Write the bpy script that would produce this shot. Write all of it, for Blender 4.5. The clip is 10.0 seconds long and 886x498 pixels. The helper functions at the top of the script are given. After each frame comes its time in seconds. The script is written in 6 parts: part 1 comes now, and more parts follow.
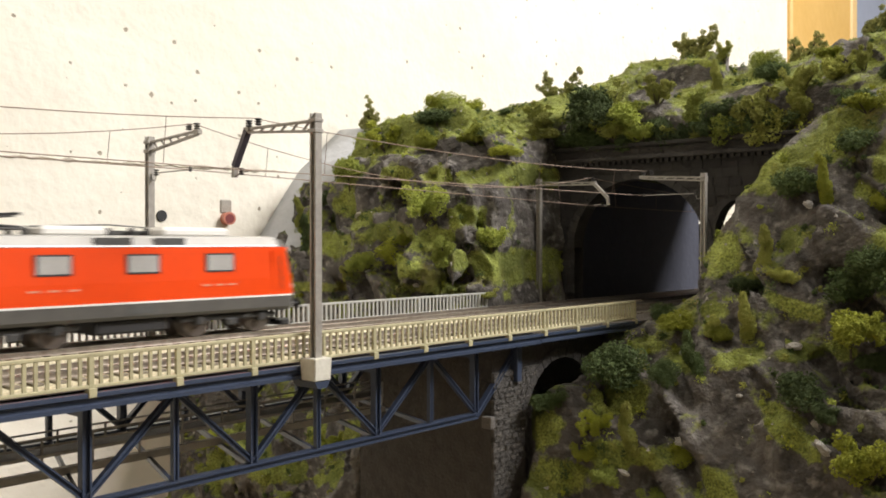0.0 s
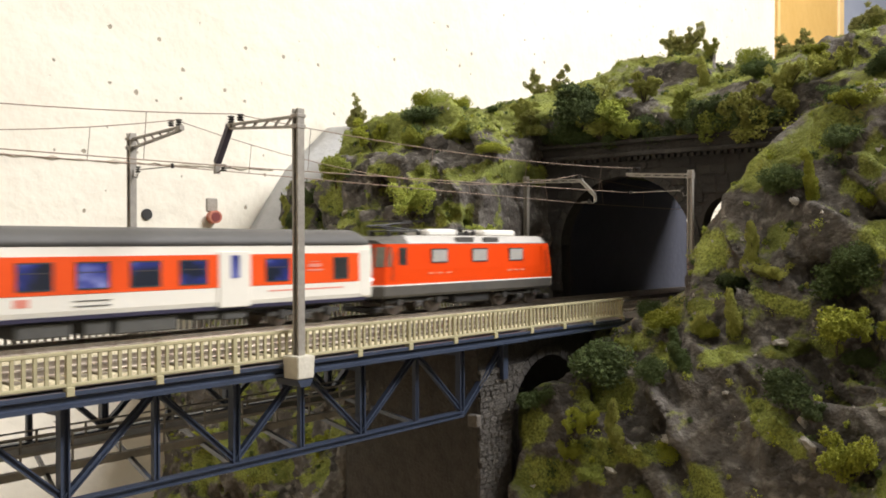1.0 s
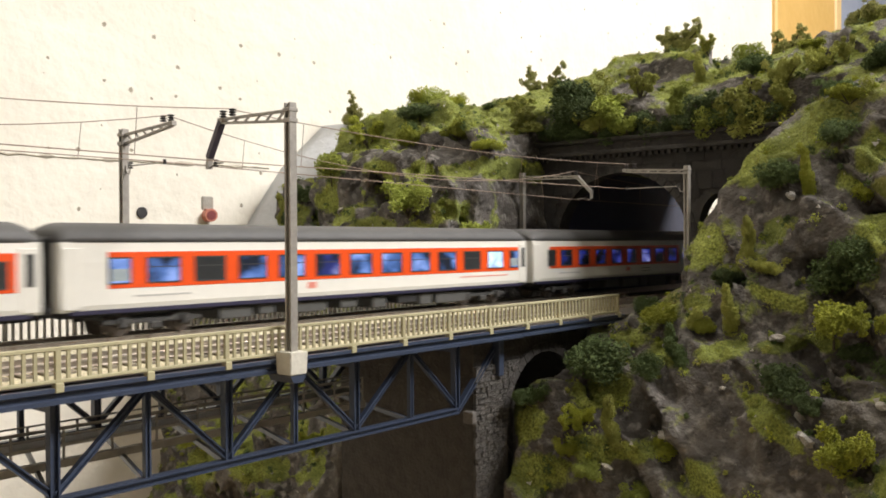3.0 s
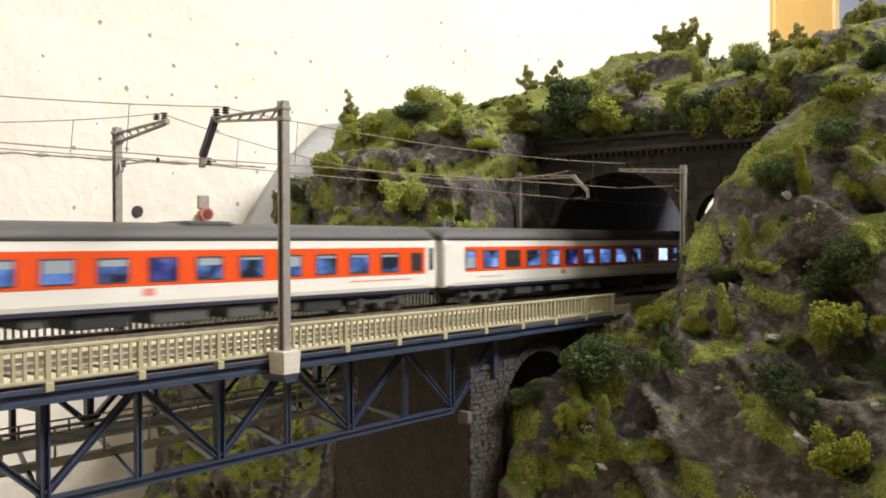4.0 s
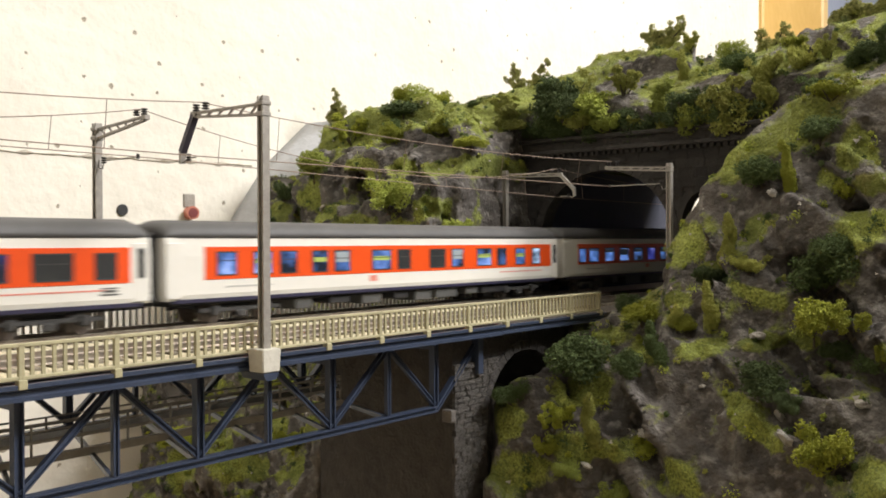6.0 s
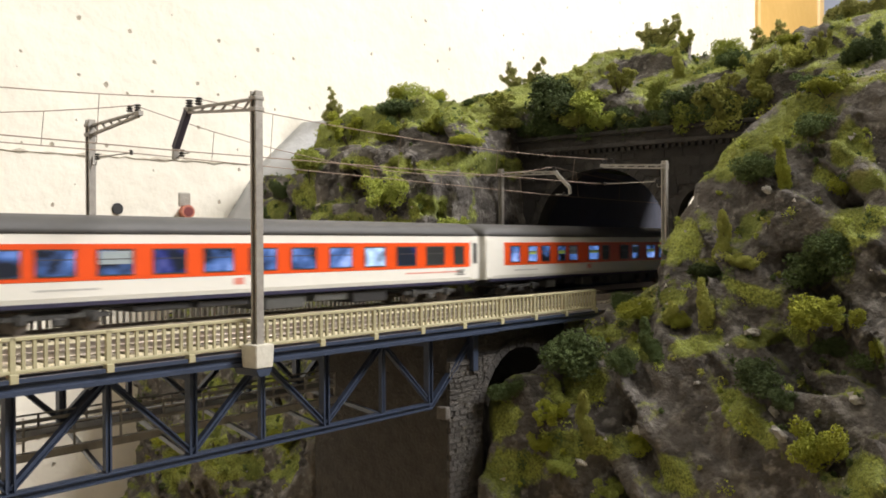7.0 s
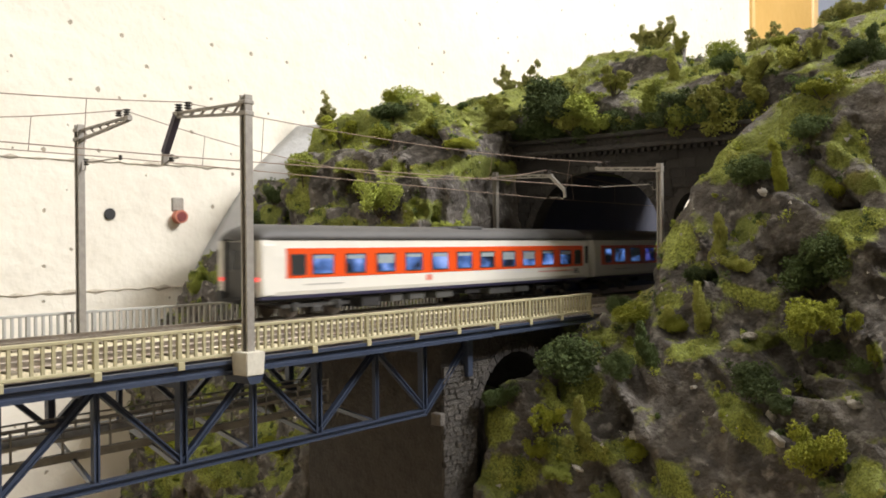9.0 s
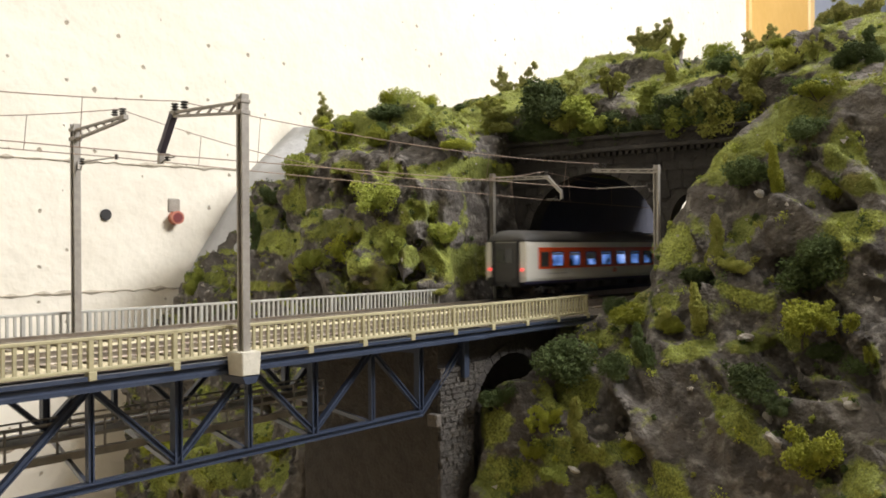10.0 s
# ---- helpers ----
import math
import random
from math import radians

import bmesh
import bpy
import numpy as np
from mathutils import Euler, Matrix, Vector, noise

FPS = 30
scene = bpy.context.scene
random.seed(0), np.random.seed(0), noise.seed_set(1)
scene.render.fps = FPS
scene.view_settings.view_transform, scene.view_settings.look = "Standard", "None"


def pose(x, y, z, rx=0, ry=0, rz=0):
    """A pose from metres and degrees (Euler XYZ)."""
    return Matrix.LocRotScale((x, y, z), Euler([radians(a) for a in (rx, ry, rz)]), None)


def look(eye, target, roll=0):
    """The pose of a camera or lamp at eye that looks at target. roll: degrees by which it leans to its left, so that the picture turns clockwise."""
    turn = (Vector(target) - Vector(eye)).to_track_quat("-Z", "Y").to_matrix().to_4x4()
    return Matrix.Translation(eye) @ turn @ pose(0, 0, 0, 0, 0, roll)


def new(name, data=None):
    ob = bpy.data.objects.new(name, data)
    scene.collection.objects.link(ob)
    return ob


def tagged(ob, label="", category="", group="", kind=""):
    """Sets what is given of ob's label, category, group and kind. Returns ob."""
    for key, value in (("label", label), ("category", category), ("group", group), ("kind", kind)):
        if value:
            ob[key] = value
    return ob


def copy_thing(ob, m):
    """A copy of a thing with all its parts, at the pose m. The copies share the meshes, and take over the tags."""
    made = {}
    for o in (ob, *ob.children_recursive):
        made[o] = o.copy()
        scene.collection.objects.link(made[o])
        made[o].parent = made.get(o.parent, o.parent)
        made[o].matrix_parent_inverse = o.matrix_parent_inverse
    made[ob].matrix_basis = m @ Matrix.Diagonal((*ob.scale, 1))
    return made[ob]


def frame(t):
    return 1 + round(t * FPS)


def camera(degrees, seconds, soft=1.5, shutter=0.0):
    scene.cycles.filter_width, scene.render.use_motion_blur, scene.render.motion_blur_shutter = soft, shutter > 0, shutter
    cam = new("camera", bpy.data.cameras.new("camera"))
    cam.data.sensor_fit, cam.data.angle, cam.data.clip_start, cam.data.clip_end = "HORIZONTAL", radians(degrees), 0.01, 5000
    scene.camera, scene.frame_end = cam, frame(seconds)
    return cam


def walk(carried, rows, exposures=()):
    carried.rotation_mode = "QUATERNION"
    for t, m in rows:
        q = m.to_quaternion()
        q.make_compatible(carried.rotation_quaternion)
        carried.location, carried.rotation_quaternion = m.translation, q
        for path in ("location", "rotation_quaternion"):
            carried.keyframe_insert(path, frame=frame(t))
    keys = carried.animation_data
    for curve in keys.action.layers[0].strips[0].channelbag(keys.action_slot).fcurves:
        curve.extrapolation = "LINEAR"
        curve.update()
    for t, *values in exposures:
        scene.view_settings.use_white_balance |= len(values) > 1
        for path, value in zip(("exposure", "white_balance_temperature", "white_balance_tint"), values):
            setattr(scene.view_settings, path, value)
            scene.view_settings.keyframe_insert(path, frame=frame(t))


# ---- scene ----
cam = camera(52.70, 10.0, 1.8, 0.5)
PATH = [
    (0, (-0.00212, 0.04308, 0.03979), (0.75211, 0.69966, 0.03363), 0.01),
    (0.5, (0.00024, 0.04175, 0.03930), (0.75819, 0.69403, 0.03279), -0.04),
    (1, (0.00129, 0.04316, 0.03873), (0.76279, 0.69129, 0.03186), -0.12),
    (1.5, (0.00243, 0.04328, 0.03797), (0.76601, 0.68896, 0.03079), -0.21),
    (2, (0.00220, 0.04277, 0.03823), (0.76481, 0.68959, 0.03132), -0.29),
    (2.5, (0.00313, 0.04343, 0.03718), (0.76544, 0.69061, 0.03026), -0.32),
    (4, (0.00637, 0.04301, 0.03671), (0.77009, 0.68851, 0.02901), -0.22),
    (4.5, (0.00832, 0.04355, 0.03637), (0.77362, 0.68719, 0.02923), -0.25),
    (5, (0.01040, 0.04322, 0.03566), (0.77739, 0.68483, 0.02808), -0.18),
    (5.5, (0.01049, 0.04267, 0.03574), (0.77910, 0.68234, 0.02779), -0.19),
    (7, (0.01186, 0.04150, 0.03333), (0.78378, 0.67719, 0.02731), -0.25),
    (7.5, (0.01371, 0.04204, 0.03252), (0.78562, 0.67775, 0.02666), -0.35),
    (8, (0.01456, 0.04149, 0.03319), (0.78716, 0.67637, 0.02787), -0.54),
    (8.5, (0.01585, 0.04264, 0.03351), (0.78917, 0.67665, 0.02960), -0.60),
    (9, (0.01564, 0.04302, 0.03387), (0.79018, 0.67554, 0.03150), -0.53),
    (9.5, (0.01587, 0.04287, 0.03364), (0.79143, 0.67414, 0.03360), -0.50),
    (10, (0.01612, 0.04340, 0.03289), (0.79304, 0.67300, 0.03359), -0.40),
]
SPEED_ROWS = [(0.0, 0.0985), (1.0, 0.3248), (2.5, 0.6615), (4.5, 1.1100), (5.5, 1.3335), (7.5, 1.7830), (9.0, 2.1150), (10.0, 2.3350)]
walk(cam, [(t, look(eye, target, roll)) for t, eye, target, roll in PATH])

# ---- world and light ----
world = bpy.data.worlds.new("room_dark")
scene.world = world
world.use_nodes = True
world.node_tree.nodes["Background"].inputs[0].default_value = (0.9, 0.95, 1.0, 1)
world.node_tree.nodes["Background"].inputs[1].default_value = 0.05
scene.view_settings.exposure = 0.0


def area_lamp(name, eye, target, size_x, size_y, watts, colour):
    data = bpy.data.lights.new(name, "AREA")
    data.shape, data.size, data.size_y = "RECTANGLE", size_x, size_y
    data.energy, data.color = watts, colour
    ob = new(name, data)
    ob.matrix_world = look(eye, target)
    return ob


# ceiling tube lamps of the hobby room
area_lamp("ceiling_tube_light", (1.34, -1.15, 1.48), (0.42, 0.40, 0.05), 1.2, 0.30, 84.0, (1.0, 0.97, 0.95))
area_lamp("ceiling_tube_light", (0.10, 0.22, 1.55), (0.20, 0.34, 0.0), 1.2, 0.30, 8.0, (1.0, 0.96, 0.90))


# ---- materials ----
def material(name, base, second=None, rough=0.6, metal=0.0, scale=300.0, bump=0.2, fine=4.0, spread=0.35, glow=None, strength=0.0, vary=0.0):
    """Two colours mixed by noise at two scales, fine relief, optional variation from object to object."""
    m = bpy.data.materials.new(name)
    m.use_nodes = True
    nt = m.node_tree
    n, link = nt.nodes, nt.links.new
    bsdf = n["Principled BSDF"]
    second = second or tuple(c * 0.75 for c in base)
    co = n.new("ShaderNodeTexCoord")
    big = n.new("ShaderNodeTexNoise")
    big.inputs["Scale"].default_value, big.inputs["Detail"].default_value = scale, 5
    small = n.new("ShaderNodeTexNoise")
    small.inputs["Scale"].default_value, small.inputs["Detail"].default_value = scale * fine, 4
    link(co.outputs["Object"], big.inputs["Vector"])
    link(co.outputs["Object"], small.inputs["Vector"])
    add = n.new("ShaderNodeMath")
    add.operation = "MULTIPLY_ADD"
    add.inputs[1].default_value = 0.4
    link(small.outputs["Fac"], add.inputs[0])
    link(big.outputs["Fac"], add.inputs[2])
    ramp = n.new("ShaderNodeMapRange")
    ramp.inputs["From Min"].default_value, ramp.inputs["From Max"].default_value = 0.7 - spread, 0.7 + spread
    link(add.outputs[0], ramp.inputs["Value"])
    mix = n.new("ShaderNodeMix")
    mix.data_type = "RGBA"
    link(ramp.outputs[0], mix.inputs["Factor"])
    mix.inputs["A"].default_value, mix.inputs["B"].default_value = (*second, 1), (*base, 1)
    colour = mix.outputs["Result"]
    if vary:
        info = n.new("ShaderNodeObjectInfo")
        hsv = n.new("ShaderNodeHueSaturation")
        span = n.new("ShaderNodeMapRange")
        span.inputs["To Min"].default_value, span.inputs["To Max"].default_value = 1 - vary, 1 + vary
        link(info.outputs["Random"], span.inputs["Value"])
        link(span.outputs[0], hsv.inputs["Value"])
        link(colour, hsv.inputs["Color"])
        colour = hsv.outputs[0]
    link(colour, bsdf.inputs["Base Color"])
    bsdf.inputs["Roughness"].default_value, bsdf.inputs["Metallic"].default_value = rough, metal
    if bump:
        b = n.new("ShaderNodeBump")
        b.inputs["Strength"].default_value, b.inputs["Distance"].default_value = bump, 0.5 / scale
        link(add.outputs[0], b.inputs["Height"])
        link(b.outputs[0], bsdf.inputs["Normal"])
    if glow:
        bsdf.inputs["Emission Color"].default_value, bsdf.inputs["Emission Strength"].default_value = (*glow, 1), strength
    return m


M_RAILING = material("beige_plastic", (0.44, 0.405, 0.25), (0.35, 0.32, 0.20), 0.5, scale=250, bump=0.08, vary=0.05)
# far railing's plastic, greyed so that its colour holds the shade there
M_RAILING_FAR = material("shade_grey_plastic", (0.45, 0.45, 0.42), (0.36, 0.36, 0.34), 0.5, scale=250, bump=0.08, vary=0.05)
M_BLUE = material("blue_grey_steel_paint", (0.040, 0.055, 0.095), (0.030, 0.041, 0.070), 0.42, scale=160, bump=0.1)
M_CONCRETE = material("pale_concrete", (0.66, 0.64, 0.56), (0.52, 0.50, 0.43), 0.8, scale=300, bump=0.2)
M_MAST = material("weathered_mast_paint", (0.40, 0.38, 0.34), (0.26, 0.24, 0.22), 0.45, 0.3, scale=400, bump=0.1)
M_MAST_DARK = material("dark_tube", (0.06, 0.05, 0.07), (0.04, 0.035, 0.05), 0.4, 0.2, scale=400, bump=0.1)
M_INSULATOR = material("brown_insulator", (0.05, 0.045, 0.045), (0.03, 0.03, 0.03), 0.3, scale=500, bump=0.05)
M_COPPER = material("copper_wire", (0.30, 0.22, 0.17), (0.20, 0.15, 0.12), 0.5, 0.5, scale=500, bump=0.0)
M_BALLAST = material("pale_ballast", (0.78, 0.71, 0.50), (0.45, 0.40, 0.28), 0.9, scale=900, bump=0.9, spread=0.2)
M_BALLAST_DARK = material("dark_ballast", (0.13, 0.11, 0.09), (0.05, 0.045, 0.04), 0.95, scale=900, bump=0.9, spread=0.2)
M_SLEEPER = material("dusty_sleeper", (0.22, 0.19, 0.14), (0.12, 0.10, 0.075), 0.7, scale=500, bump=0.2, vary=0.15)
M_RAIL = material("rail_steel", (0.55, 0.52, 0.48), (0.32, 0.26, 0.22), 0.3, 0.9, scale=300, bump=0.05)
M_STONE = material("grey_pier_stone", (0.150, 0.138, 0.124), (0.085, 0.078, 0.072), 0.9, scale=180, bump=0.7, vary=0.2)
# dark stone: shade of portal, pier side and arch is put into this colour
M_STONE_DARK = material("shaded_dark_stone", (0.058, 0.052, 0.047), (0.030, 0.027, 0.025), 0.92, scale=150, bump=0.6, vary=0.2)
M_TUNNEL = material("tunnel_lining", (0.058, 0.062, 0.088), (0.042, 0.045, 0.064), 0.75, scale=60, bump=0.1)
M_RED = material("orange_red_lacquer", (0.80, 0.066, 0.005), (0.74, 0.058, 0.004), 0.32, scale=60, bump=0.0)
M_BAND = material("traffic_red_band", (0.80, 0.085, 0.008), (0.74, 0.075, 0.007), 0.38, scale=60, bump=0.0)
M_WHITE = material("light_grey_coach_paint", (0.79, 0.77, 0.71), (0.73, 0.71, 0.65), 0.42, scale=60, bump=0.02)
M_ROOF = material("grey_coach_roof", (0.090, 0.088, 0.088), (0.068, 0.067, 0.067), 0.6, scale=80, bump=0.08)
M_SILVER = material("silver_roof_paint", (0.52, 0.51, 0.49), (0.42, 0.41, 0.39), 0.45, 0.3, scale=150, bump=0.05)
M_SKIRT = material("dark_grey_skirt", (0.10, 0.095, 0.085), (0.07, 0.066, 0.06), 0.5, scale=150, bump=0.05)
M_BLACK = material("black_underframe", (0.025, 0.024, 0.026), (0.015, 0.015, 0.016), 0.55, scale=300, bump=0.1)
M_UNDER = material("dark_blue_sill", (0.025, 0.022, 0.06), (0.018, 0.016, 0.04), 0.5, scale=200, bump=0.05)
M_EQUIP = material("grey_equipment_box", (0.09, 0.09, 0.085), (0.06, 0.06, 0.058), 0.6, scale=300, bump=0.1)
M_WHEEL = material("wheel_steel", (0.20, 0.17, 0.15), (0.10, 0.085, 0.075), 0.4, 0.7, scale=400, bump=0.05)
M_CAB_GLASS = material("dark_cab_glass", (0.05, 0.055, 0.055), (0.03, 0.03, 0.032), 0.12, scale=60, bump=0.0)
M_PALE_PANE = material("pale_blind_pane", (0.46, 0.45, 0.43), (0.36, 0.35, 0.34), 0.3, scale=200, bump=0.0)
M_TAIL_RED = material("red_tail_lamp", (0.6, 0.03, 0.03), rough=0.3, bump=0, glow=(1.0, 0.10, 0.08), strength=1.5)
M_HEAD_LAMP = material("white_lamp", (0.8, 0.8, 0.85), rough=0.3, bump=0, glow=(0.95, 0.93, 1.0), strength=3.0)
M_WOOD = material("pine_board", (0.72, 0.47, 0.16), (0.64, 0.40, 0.12), 0.5, scale=12, bump=0.05)
M_BLUEWALL = material("blue_grey_panel", (0.36, 0.40, 0.50), (0.30, 0.34, 0.44), 0.7, scale=10, bump=0.02)
M_CREAM = material("room_plaster", (0.62, 0.58, 0.50), (0.55, 0.51, 0.44), 0.85, scale=6, bump=0.05)
M_FLOOR = material("room_floor", (0.22, 0.20, 0.17), (0.16, 0.14, 0.12), 0.6, scale=6, bump=0.05)
M_COVE = material("grey_plaster_edge", (0.50, 0.51, 0.53), (0.42, 0.43, 0.45), 0.8, scale=40, bump=0.15)
M_PALE_STONE = material("pale_rock_chip", (0.50, 0.47, 0.42), (0.33, 0.31, 0.28), 0.85, scale=300, bump=0.5, vary=0.2)
M_TRUNK = material("twig_bark", (0.10, 0.085, 0.05), (0.06, 0.05, 0.03), 0.9, scale=500, bump=0.4)
FOLIAGE = {
    "dark": material("dark_green_foam", (0.095, 0.135, 0.036), (0.040, 0.062, 0.019), 0.95, scale=500, bump=0.4, spread=0.25, vary=0.25),
    "mid": material("green_foam", (0.370, 0.420, 0.070), (0.170, 0.205, 0.036), 0.95, scale=500, bump=0.4, spread=0.25, vary=0.25),
    "olive": material("olive_foam", (0.370, 0.385, 0.080), (0.180, 0.190, 0.042), 0.95, scale=500, bump=0.4, spread=0.25, vary=0.25),
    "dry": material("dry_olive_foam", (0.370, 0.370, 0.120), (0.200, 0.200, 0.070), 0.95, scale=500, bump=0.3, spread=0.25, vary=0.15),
    "yellow": material("yellow_green_foam", (0.350, 0.380, 0.032), (0.155, 0.170, 0.018), 0.95, scale=500, bump=0.4, spread=0.25, vary=0.25),
}


def window_glow(name, colour, strength):
    """Coach glazing with lit compartment behind it: cloudy light from object to object."""
    m = bpy.data.materials.new(name)
    m.use_nodes = True
    nt = m.node_tree
    n, link = nt.nodes, nt.links.new
    bsdf = n["Principled BSDF"]
    bsdf.inputs["Base Color"].default_value = (0.02, 0.025, 0.04, 1)
    bsdf.inputs["Roughness"].default_value = 0.12
    info, co = n.new("ShaderNodeObjectInfo"), n.new("ShaderNodeTexCoord")
    shift = n.new("ShaderNodeVectorMath")
    shift.operation = "ADD"
    scale = n.new("ShaderNodeVectorMath")
    scale.operation = "SCALE"
    scale.inputs["Scale"].default_value = 7.0
    comb = n.new("ShaderNodeCombineXYZ")
    link(info.outputs["Random"], comb.inputs[0])
    link(info.outputs["Random"], comb.inputs[2])
    link(comb.outputs[0], scale.inputs[0])
    link(co.outputs["Object"], shift.inputs[0])
    link(scale.outputs[0], shift.inputs[1])
    noise_node = n.new("ShaderNodeTexNoise")
    noise_node.inputs["Scale"].default_value, noise_node.inputs["Detail"].default_value = 75, 3
    link(shift.outputs[0], noise_node.inputs["Vector"])
    ramp = n.new("ShaderNodeMapRange")
    ramp.inputs["From Min"].default_value, ramp.inputs["From Max"].default_value = 0.40, 0.72
    ramp.inputs["To Max"].default_value = strength
    link(noise_node.outputs["Fac"], ramp.inputs["Value"])
    link(ramp.outputs[0], bsdf.inputs["Emission Strength"])
    core = n.new("ShaderNodeMapRange")
    core.inputs["From Min"].default_value, core.inputs["From Max"].default_value = 0.52, 0.74
    link(noise_node.outputs["Fac"], core.inputs["Value"])
    tint = n.new("ShaderNodeMix")
    tint.data_type = "RGBA"
    link(core.outputs[0], tint.inputs["Factor"])
    tint.inputs["A"].default_value, tint.inputs["B"].default_value = (*colour, 1), (*(0.35 + 0.65 * c for c in colour), 1)
    link(tint.outputs["Result"], bsdf.inputs["Emission Color"])
    return m


M_WINDOW = window_glow("lit_blue_window", (0.16, 0.36, 1.0), 1.15)
M_WINDOW_BRIGHT = window_glow("bright_window_near_a_lamp", (0.50, 0.70, 1.0), 2.6)
M_WINDOW_DIM = window_glow("dim_blue_window", (0.04, 0.06, 0.55), 0.8)


# ---- mesh helpers ----
def mesh_of(name, bm, mat, smooth=False):
    me = bpy.data.meshes.new(name)
    bmesh.ops.recalc_face_normals(bm, faces=bm.faces)
    bm.to_mesh(me)
    bm.free()
    me.materials.append(mat)
    if smooth:
        for p in me.polygons:
            p.use_smooth = True
    return me


def part(name, bm, mat, parent=None, label="", smooth=False):
    """One mesh object, under a thing or a part where a parent is given."""
    ob = new(name, bm if isinstance(bm, bpy.types.Mesh) else mesh_of(name, bm, mat, smooth))
    if parent is not None:
        ob.parent = parent
    if label:
        tagged(ob, label)
    return ob


def thing(name, label, category, group="", kind="", at=None):
    ob = tagged(new(name), label, category, group, kind)
    if at is not None:
        ob.matrix_world = at
    return ob


def box(x0, x1, y0, y1, z0, z1, bevel=0.0, bm=None):
    bm = bm or bmesh.new()
    vs = [bm.verts.new((x, y, z)) for x in (x0, x1) for y in (y0, y1) for z in (z0, z1)]
    fs = [bm.faces.new([vs[i] for i in q]) for q in ((0, 1, 3, 2), (4, 6, 7, 5), (0, 4, 5, 1), (2, 3, 7, 6), (0, 2, 6, 4), (1, 5, 7, 3))]
    if bevel:
        es = list({e for f in fs for e in f.edges})
        bmesh.ops.bevel(bm, geom=es, offset=bevel, segments=1, affect="EDGES")
    return bm


def bar(a, b, w, h, bm=None, side=(0, 1, 0)):
    """A square bar from a to b, w wide along side and h deep."""
    bm = bm or bmesh.new()
    a, b, s = Vector(a), Vector(b), Vector(side)
    d = (b - a).normalized()
    s = (s - d * s.dot(d)).normalized()
    u = d.cross(s)
    vs = [bm.verts.new(p + s * (w / 2 * i) + u * (h / 2 * j)) for p in (a, b) for i, j in ((-1, -1), (1, -1), (1, 1), (-1, 1))]
    for q in ((0, 1, 2, 3), (7, 6, 5, 4), (0, 4, 5, 1), (1, 5, 6, 2), (2, 6, 7, 3), (3, 7, 4, 0)):
        bm.faces.new([vs[i] for i in q])
    return bm


def h_beam(a, b, w, h, t, bm=None, side=(0, 1, 0)):
    """An H section from a to b: two flanges and a web."""
    bm = bm or bmesh.new()
    a, b, s = Vector(a), Vector(b), Vector(side)
    d = (b - a).normalized()
    s = (s - d * s.dot(d)).normalized()
    u = d.cross(s)
    w, h, t = w / 2, h / 2, t / 2
    outline = [(-w, -h), (w, -h), (w, -h + 2 * t), (t, -h + 2 * t), (t, h - 2 * t), (w, h - 2 * t), (w, h), (-w, h), (-w, h - 2 * t), (-t, h - 2 * t), (-t, -h + 2 * t), (-w, -h + 2 * t)]
    p, q = [[bm.verts.new(e + s * i + u * j) for i, j in outline] for e in (a, b)]
    for k in range(12):
        bm.faces.new((p[k], p[(k + 1) % 12], q[(k + 1) % 12], q[k]))
    bm.faces.new(p[::-1])
    bm.faces.new(q)
    return bm


def tube(points, r, n=6, bm=None, radii=None):
    """A round tube along points."""
    bm = bm or bmesh.new()
    pts = [Vector(p) for p in points]
    rings = []
    for i, p in enumerate(pts):
        d = (pts[min(i + 1, len(pts) - 1)] - pts[max(i - 1, 0)]).normalized()
        s = d.cross(Vector((0, 0, 1)) if abs(d.z) < 0.9 else Vector((1, 0, 0))).normalized()
        u = d.cross(s)
        rr = radii[i] if radii else r
        rings.append([bm.verts.new(p + (s * math.cos(k * math.tau / n) + u * math.sin(k * math.tau / n)) * rr) for k in range(n)])
    for p, q in zip(rings, rings[1:]):
        for k in range(n):
            bm.faces.new((p[k], p[(k + 1) % n], q[(k + 1) % n], q[k]))
    bm.faces.new(rings[0][::-1])
    bm.faces.new(rings[-1])
    return bm


def prism(profile, x0, x1, bm=None):
    """A closed y-z profile drawn out along x."""
    bm = bm or bmesh.new()
    a, b = [[bm.verts.new((x, y, z)) for y, z in profile] for x in (x0, x1)]
    n = len(a)
    for k in range(n):
        bm.faces.new((a[k], a[(k + 1) % n], b[(k + 1) % n], b[k]))
    bm.faces.new(a[::-1])
    bm.faces.new(b)
    return bm


def disc(centre, axis, r, depth, n=16, bm=None):
    c, a = Vector(centre), Vector(axis).normalized()
    return tube([c - a * depth / 2, c + a * depth / 2], r, n, bm)


